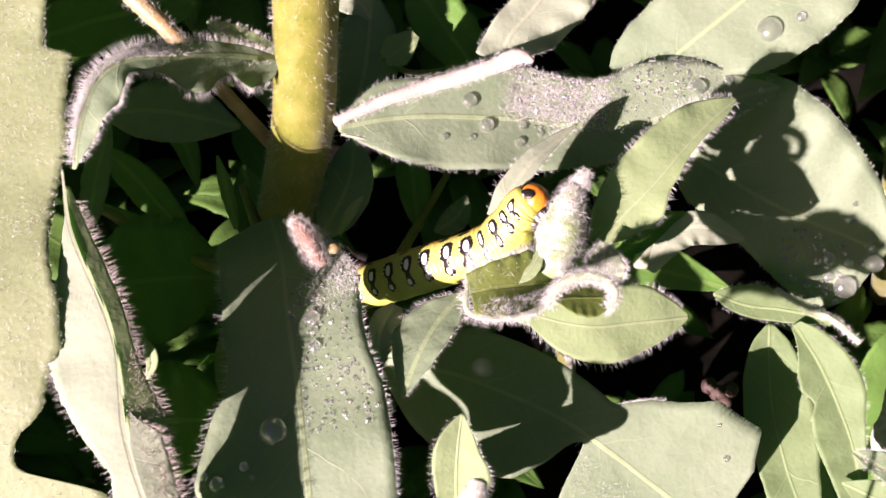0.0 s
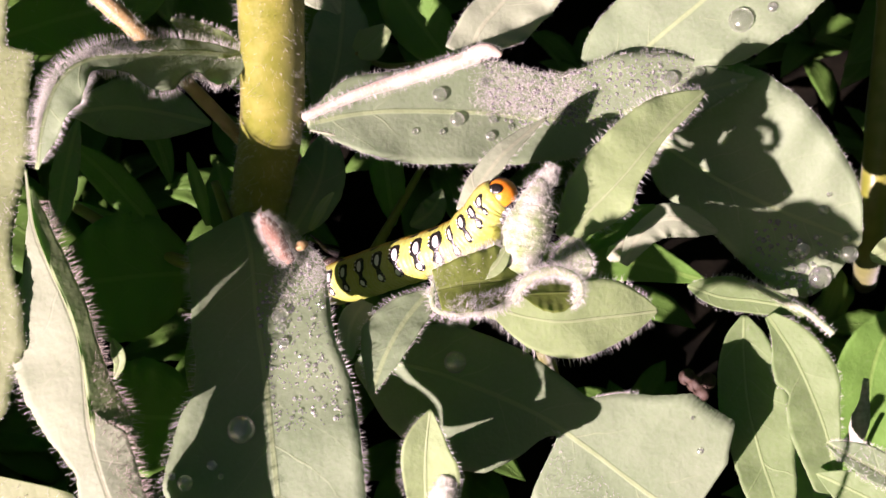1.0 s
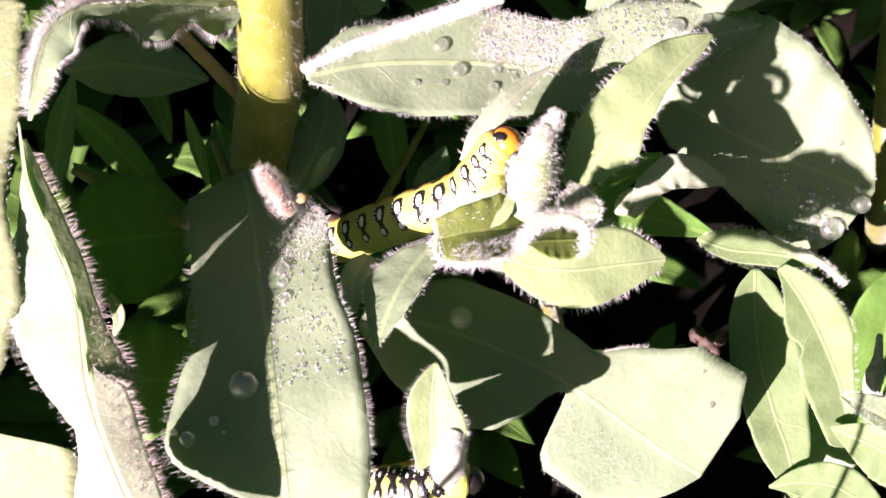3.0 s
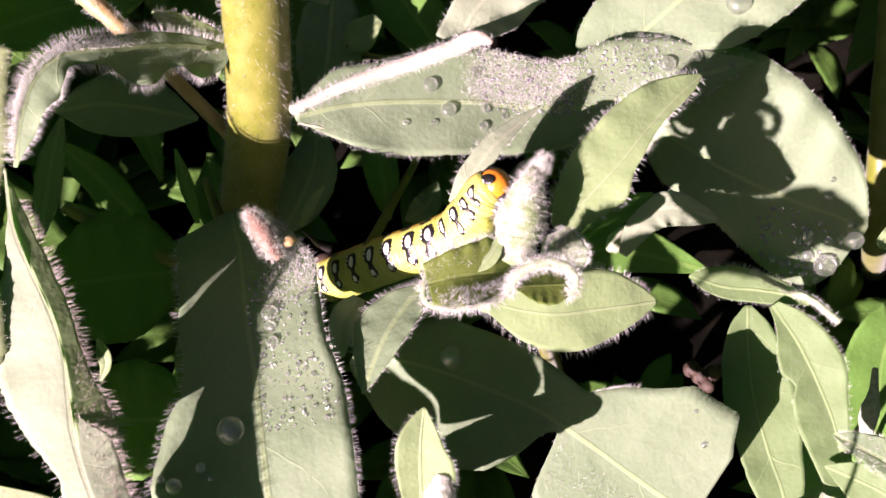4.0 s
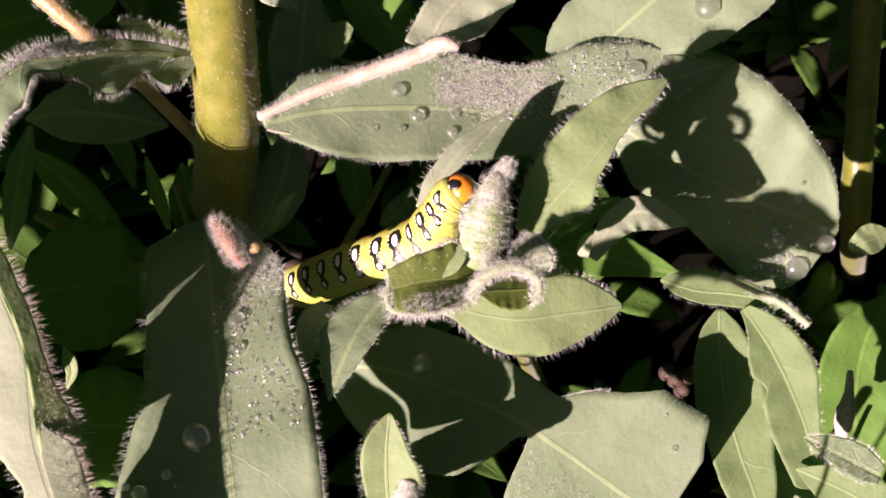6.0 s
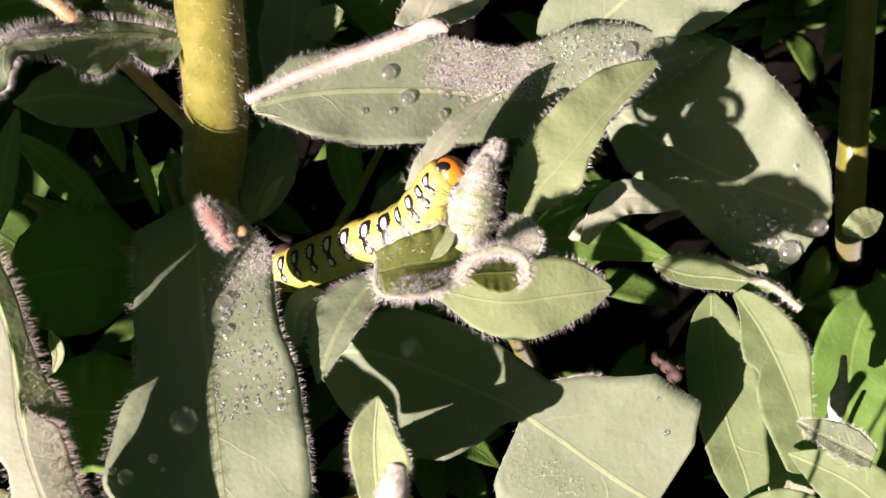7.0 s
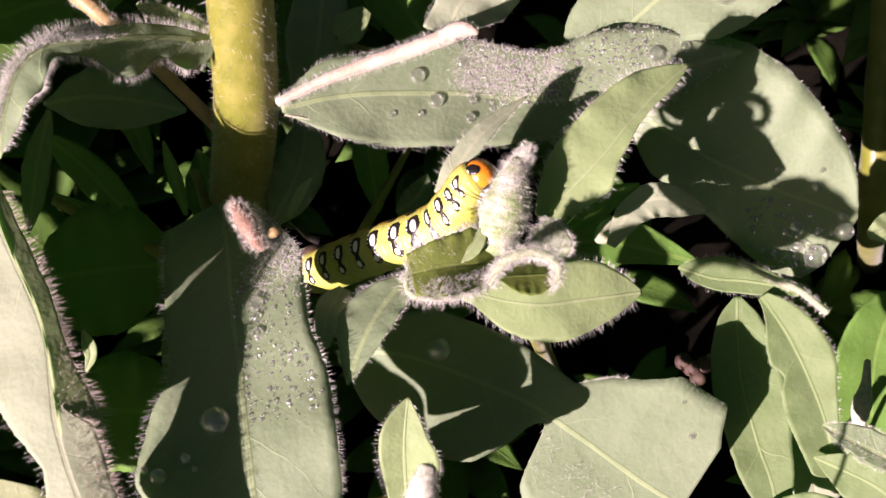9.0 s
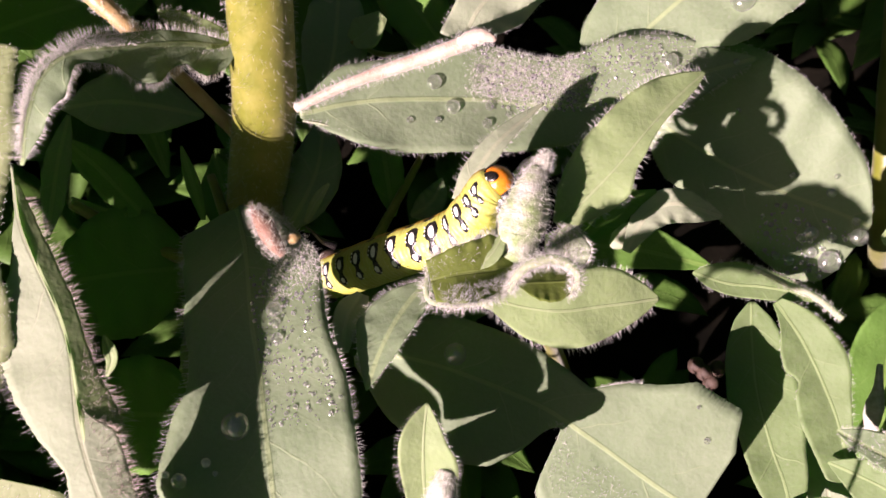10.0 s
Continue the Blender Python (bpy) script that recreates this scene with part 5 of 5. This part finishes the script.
for k, p in enumerate(((13.1, 5.3, 4.6), (12.4, 4.2, 4.1), (13.6, 3.6, 5.1), (14.1, 4.6, 5.4), (12.9, 2.8, 4.1), (15.0, 4.1, 5.4))):
    knob_c = np.array(p)
    leg = tube("leg", [knob_c - (1.0, -0.6, 1.2), knob_c, knob_c + (1.1, -0.9, 0.5)], [0.75, 0.62, 0.25], M_BLACK, cater, "short black jointed leg", ring=10, steps=10)
    ellipsoid("pale_dot", knob_c + (-0.1, 0.1, 0.62), (0.3, 0.22, 0.14), np.eye(3), M_WHITE, leg[0], ring=10, levels=6)
horn = tube("horn", [(-13.2, -1.6, -17.8), (-15.1, -0.7, -16.9), (-16.4, 0.7, -15.3), (-17.6, 1.9, -13.6)], [0.75, 0.5, 0.3, 0.08], M_BLACK, cater, "curved black tail horn", ring=10)
rump = ellipsoid("rump", (-14.0, -3.6, -18.6), (2.2, 1.6, 2.0), np.eye(3), M_ROSE, cater, "dull red-brown rump")
# Prolegs; their black also stands in for shade on the tail end.
for p in ((-11.2, -9.1, -16.9), (-14.2, -9.7, -18.6), (-16.6, -9.3, -19.4), (-17.4, -7.2, -19.2)):
    c = np.array(p)
    tube("proleg", [c + (0, 1.6, -0.4), c, c + (0.1, -1.2, 0.3)], [1.3, 1.0, 0.9], M_BLACK, cater, "stubby gripping leg", ring=12, steps=10)

cater2 = thing("caterpillar", (1.4, -46.6, 5.0), "dark banded yellow caterpillar lying under a woolly bud", "caterpillar", "caterpillars on the shoots")
larva2 = Larva(cater2, [(-15.9, -47.2, 1.7), (-8.8, -44.2, 5.0), (-2.0, -42.4, 7.5), (2.4, -41.3, 9.1), (5.0, -40.9, 9.9), (6.6, -41.1, 9.9)], [2.6, 3.5, 3.7, 3.7, 3.6, 2.6], (-0.1, 1, 0.1))
for k in range(10):
    larva2.band(0.07 + 0.09 * k, 2.8, 1.05 if k < 6 else 1.35, 0.1, 0.55 if k < 6 else 0.42, seed=40 + k, ang=0.75 if k < 7 else 0.45)
ellipsoid("head", (7.2, -40.9, 9.9), (2.0, 2.0, 2.0), np.eye(3), M_BLACK, cater2, "black head")

# an unseen tall side shoot on the sunny side, added to shade the broad dark leaf's foot
tube("stalk", [(-132.8, -90.2, -33.1), (-110.0, -97.0, 20.0), (-75.0, -92.0, 66.0), (-45.0, -67.0, 74.0), (-31.0, -55.5, 73.0)], [1.4, 1.2, 0.9, 0.6, 0.4], M_STEM, sun_blocker, "unseen slender shoot holding the added leaf", ring=10)
Blade([(-32.0, -56.0, 73.0), (-26.0, -54.5, 73.6), (-19.0, -54.5, 73.6), (-12.0, -54.5, 72.6)], [0.3, 4.6, 5.6, 4.2, 0.3], [0.3, 4.6, 6.2, 5.0, 0.3], fold=5, wave=0.3, seed=45).build(M_GREEN, sun_blocker, "unseen green leaf added to shade the broad dark leaf")

# large leaves in the shade behind the stem; the deep greens are lightened for fill light
shade = thing("spurge_plant", (-46.7, -17.7, -116.0), "large leaves behind the stem, greens lightened to stand for fill light", "plant")
tube("stem", [(-46.7, -17.7, -116.0), (-36.5, -7.0, -58.0), (-31.6, -0.9, -24.9), (-36.3, 11.4, -28.2)], [2.0, 1.8, 1.5, 0.8], M_STEM, shade, "thin green stem", ring=10)
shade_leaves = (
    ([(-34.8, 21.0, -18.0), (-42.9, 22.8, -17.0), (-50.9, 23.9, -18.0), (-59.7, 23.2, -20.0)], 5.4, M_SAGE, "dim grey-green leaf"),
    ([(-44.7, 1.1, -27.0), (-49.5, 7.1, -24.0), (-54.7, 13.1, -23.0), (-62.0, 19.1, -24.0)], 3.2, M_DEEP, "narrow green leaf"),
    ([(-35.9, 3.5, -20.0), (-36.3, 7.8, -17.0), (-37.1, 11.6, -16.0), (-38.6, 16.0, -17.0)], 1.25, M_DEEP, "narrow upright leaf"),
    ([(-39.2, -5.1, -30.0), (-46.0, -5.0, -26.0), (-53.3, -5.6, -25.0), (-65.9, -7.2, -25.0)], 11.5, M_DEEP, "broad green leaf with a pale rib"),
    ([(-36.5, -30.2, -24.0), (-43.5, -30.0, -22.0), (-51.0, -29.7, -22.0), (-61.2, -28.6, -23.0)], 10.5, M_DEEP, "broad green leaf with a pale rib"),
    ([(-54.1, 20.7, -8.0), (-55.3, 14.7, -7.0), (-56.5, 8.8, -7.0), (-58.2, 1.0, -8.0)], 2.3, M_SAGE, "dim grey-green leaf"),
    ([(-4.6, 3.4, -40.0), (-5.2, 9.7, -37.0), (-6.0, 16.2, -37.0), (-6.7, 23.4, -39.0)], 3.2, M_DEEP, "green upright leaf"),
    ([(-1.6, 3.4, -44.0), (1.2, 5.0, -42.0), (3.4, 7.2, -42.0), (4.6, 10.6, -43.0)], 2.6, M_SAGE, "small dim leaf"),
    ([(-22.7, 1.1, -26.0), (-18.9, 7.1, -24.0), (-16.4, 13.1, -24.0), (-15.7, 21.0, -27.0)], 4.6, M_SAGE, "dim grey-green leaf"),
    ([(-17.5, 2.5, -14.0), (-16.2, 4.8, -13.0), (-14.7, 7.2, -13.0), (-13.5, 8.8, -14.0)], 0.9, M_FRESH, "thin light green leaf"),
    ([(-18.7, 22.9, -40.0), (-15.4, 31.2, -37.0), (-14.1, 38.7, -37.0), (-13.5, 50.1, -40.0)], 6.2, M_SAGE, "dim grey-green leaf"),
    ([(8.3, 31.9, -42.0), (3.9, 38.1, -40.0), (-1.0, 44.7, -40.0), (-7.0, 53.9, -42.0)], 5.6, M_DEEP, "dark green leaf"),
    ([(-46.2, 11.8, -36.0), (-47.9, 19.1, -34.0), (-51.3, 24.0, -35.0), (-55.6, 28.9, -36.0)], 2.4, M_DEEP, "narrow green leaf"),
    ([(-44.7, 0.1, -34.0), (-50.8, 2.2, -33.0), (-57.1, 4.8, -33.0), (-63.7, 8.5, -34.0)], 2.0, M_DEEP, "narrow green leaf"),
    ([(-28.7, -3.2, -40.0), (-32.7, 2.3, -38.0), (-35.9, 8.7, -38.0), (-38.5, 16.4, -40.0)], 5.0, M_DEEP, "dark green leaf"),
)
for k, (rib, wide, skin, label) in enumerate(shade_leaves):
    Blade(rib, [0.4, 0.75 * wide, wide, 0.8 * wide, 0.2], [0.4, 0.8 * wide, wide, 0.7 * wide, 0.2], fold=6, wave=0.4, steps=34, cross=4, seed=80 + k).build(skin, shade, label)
tube("stalk", [(-61.3, 7.1, -28.0), (-55.4, 3.7, -27.0), (-49.3, 0.1, -27.0), (-39.1, -4.0, -27.0)], [1.0, 1.15, 1.2, 1.2], M_STEM, shade, "dim green stalk", ring=10)
tube("stalk", [(-11.2, -6.3, -38.0), (-7.4, 0.1, -37.0), (-3.9, 6.0, -37.0), (1.7, 15.8, -39.0)], [1.1, 0.95, 0.8, 0.6], M_STEM, shade, "dim green stalk", ring=10)
tube("stalk", [(-43.1, 33.5, -10.0), (-37.5, 27.3, -12.0), (-33.6, 22.9, -14.0), (-29.3, 18.0, -17.0)], [1.1, 1.15, 1.2, 1.2], M_STRAW, plant, "brownish leaf stalk in shade", ring=12)

# ---- background plants: low tufts coloured dark for shade; unseen outer ones added to block low sun ----
def tuft(seed, tall, count, long, label="low green spurge with shade darkened into its leaf colour", group="low spurges under the clump", skin=M_SHADE_TONED):
    """A spurge: a thin stem with leaves in a loose spiral."""
    rng = np.random.default_rng(seed)
    root = thing("leafy_tuft", (0, 0, 0), label, "plant", group)
    root.location = (0, 0, 0)
    inv = np.array(AXES3).T

    def local(p):
        return (np.asarray(p, float) - np.array(CENTRE) * 1000) @ inv.T
    lean = rng.normal(0, 0.12, 2)
    top_at = lambda h: np.array([lean[0] * h, lean[1] * h, h])
    tube("stem", [local(top_at(0)), local(top_at(tall * 0.5)), local(top_at(tall))], [1.5, 1.3, 0.7], M_STEM, root, ring=8, steps=12)
    up = (0, 0, 1) @ inv.T
    for k in range(count):
        h = tall * (0.25 + 0.75 * (k + 1) / count)
        a = k * 2.4 + rng.normal(0, 0.3)
        out = np.array([math.cos(a), math.sin(a), 0])
        size = long * rng.uniform(0.7, 1.1) * (1.1 - 0.35 * k / count)
        rise = rng.uniform(0.1, 0.55)
        base = top_at(h)
        mid = [base, base + out * size * 0.35 + (0, 0, size * rise * 0.5), base + out * size * 0.7 + (0, 0, size * rise * 0.6), base + out * size + (0, 0, size * rise * 0.35)]
        w = size * rng.uniform(0.15, 0.22)
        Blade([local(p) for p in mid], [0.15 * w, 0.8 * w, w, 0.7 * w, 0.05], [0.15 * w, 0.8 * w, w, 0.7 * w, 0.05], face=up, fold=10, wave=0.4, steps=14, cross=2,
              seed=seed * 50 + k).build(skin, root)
    return root


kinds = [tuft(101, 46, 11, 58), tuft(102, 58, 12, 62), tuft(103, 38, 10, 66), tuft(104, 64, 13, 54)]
rng = np.random.default_rng(77)
spots = []
for gx in range(-6, 7):
    for gy in range(-4, 7):
        x, y = gx * 0.042 + rng.uniform(-0.013, 0.013), gy * 0.042 + rng.uniform(-0.013, 0.013)
        spots.append((x, y))
for gx in range(-6, 7):
    for gy in range(-5, 8):
        x, y = gx * 0.115 + rng.uniform(-0.03, 0.03), gy * 0.115 + rng.uniform(-0.03, 0.03)
        if max(abs(x) - 0.27, abs(y - 0.045) - 0.25) > 0:
            spots.append((x, y))
placed = {}
for n, (x, y) in enumerate(spots):
    k = int(rng.integers(0, 4))
    near = math.hypot(x, y - 0.03) < (0.17 if x > 0.01 else 0.13)
    outer = max(abs(x) - 0.27, abs(y - 0.045) - 0.25) > 0
    size = rng.uniform(0.42, 0.6) * (0.75 if x > 0.01 else 1.0) if near else (rng.uniform(1.7, 2.4) if outer else rng.uniform(0.95, 1.25))
    m = pose(x, y, 0, 0, 0, rng.uniform(0, 360)) @ Matrix.Scale(size, 4)
    if k not in placed:
        placed[k] = True
        kinds[k].matrix_basis = m
    else:
        made = copy_thing(kinds[k], m)
        made.scale = (size, size, size)

# unseen taller spurges added round the clump to block skylight, open towards the sun
tall_kinds = [tuft(105 + k, tall, count, long, "unseen tall spurge added round the clump to block skylight", "tall spurges round the clump", M_DEEP)
              for k, (tall, count, long) in enumerate(((430, 44, 92), (520, 50, 84)))]
rng = np.random.default_rng(91)
n = 0
for ring, (radius, step) in enumerate(((0.40, 12.0), (0.56, 11.0))):
    for azimuth in np.arange(-72, 172, step):
        a, far = radians(azimuth + rng.uniform(-3, 3)), radius + rng.uniform(-0.04, 0.04)
        m = pose(far * math.cos(a), 0.02 + far * math.sin(a), 0, 0, 0, rng.uniform(0, 360))
        kind = tall_kinds[n % 2]
        if n < 2:
            kind.matrix_basis = m
        else:
            copy_thing(kind, m)
        n += 1

# ---- dew ----
dew(b_mid, [((4.3, 24.6, -11.6), 1.22), ((12.0, 26.8, -12.4), 0.84), ((0.3, 18.4, -9.9), 0.56), ((4.8, 18.4, -10.8), 0.56), ((13.3, 20.7, -13.3), 0.75),
            ((12.6, 17.7, -13.3), 0.84), ((7.3, 20.6, -11.6), 1.22), ((16.4, 19.5, -14.1), 0.56), ((43.9, 27.8, -16.6), 1.35), ((49.1, 29.1, -18.2), 0.87),
            ((40.5, 31.7, -16.6), 0.48), ((55.2, 27.5, -18.2), 0.58)])
dew(b_up, [((56.3, 37.4, -18.6), 2.14), ((61.1, 39.2, -18.6), 0.87), ((20.0, 41.3, -18.2), 0.78)])
dew(b_low, [((-24.1, -26.9, 11.9), 2.04), ((-19.5, -10.6, 5.8), 1.26), ((-19.1, -12.5, 6.6), 0.76), ((-18.6, -14.9, 7.5), 0.91), ((-28.3, -31.3, 13.3), 0.72),
            ((-32.0, -33.0, 14.1), 1.13), ((-33.8, -32.4, 14.1), 0.56), ((-26.9, -32.4, 14.1), 0.40), ((-14.5, -18.2, 8.3), 0.42), ((-12.6, -17.4, 8.3), 0.33)])
dew(b_dark, [((73.0, 5.8, -27.3), 0.91), ((69.7, -2.1, -26.5), 1.32), ((72.7, -7.2, -26.5), 2.03), ((69.7, -6.0, -26.5), 1.02), ((67.8, -2.9, -26.5), 0.81),
             ((73.2, -2.9, -26.5), 0.91), ((66.1, -7.0, -26.5), 0.91), ((77.3, 0.1, -26.5), 0.81), ((77.8, -2.9, -26.5), 1.62), ((62.6, -6.0, -26.5), 0.81),
             ((57.5, 20.4, -26.5), 0.41), ((66.4, 8.8, -27.3), 0.61), ((73.5, 9.1, -27.3), 0.51)])
dew(b_base, [((6.6, -19.4, -9.9), 1.86), ((47.2, -34.9, -12.4), 0.56), ((46.0, -29.4, -11.6), 0.37)])
beads("dew_beads", b_mid, 700, (0.38, 0.86), (-0.98, 0.15), 0.12, 0.42, 1, "countless tiny dew beads on the grey-green leaf")
beads("dew_beads", b_low, 420, (0.32, 0.72), (-0.9, -0.02), 0.10, 0.40, 2, "countless tiny dew beads on the downy leaf")
beads("dew_beads", b_dark, 150, (0.6, 0.95), (0.1, 0.95), 0.15, 0.6, 3, "tiny dew beads along the broad leaf")


def motions():
    """Nothing in the clump stirs: the camera alone moves."""


motions()
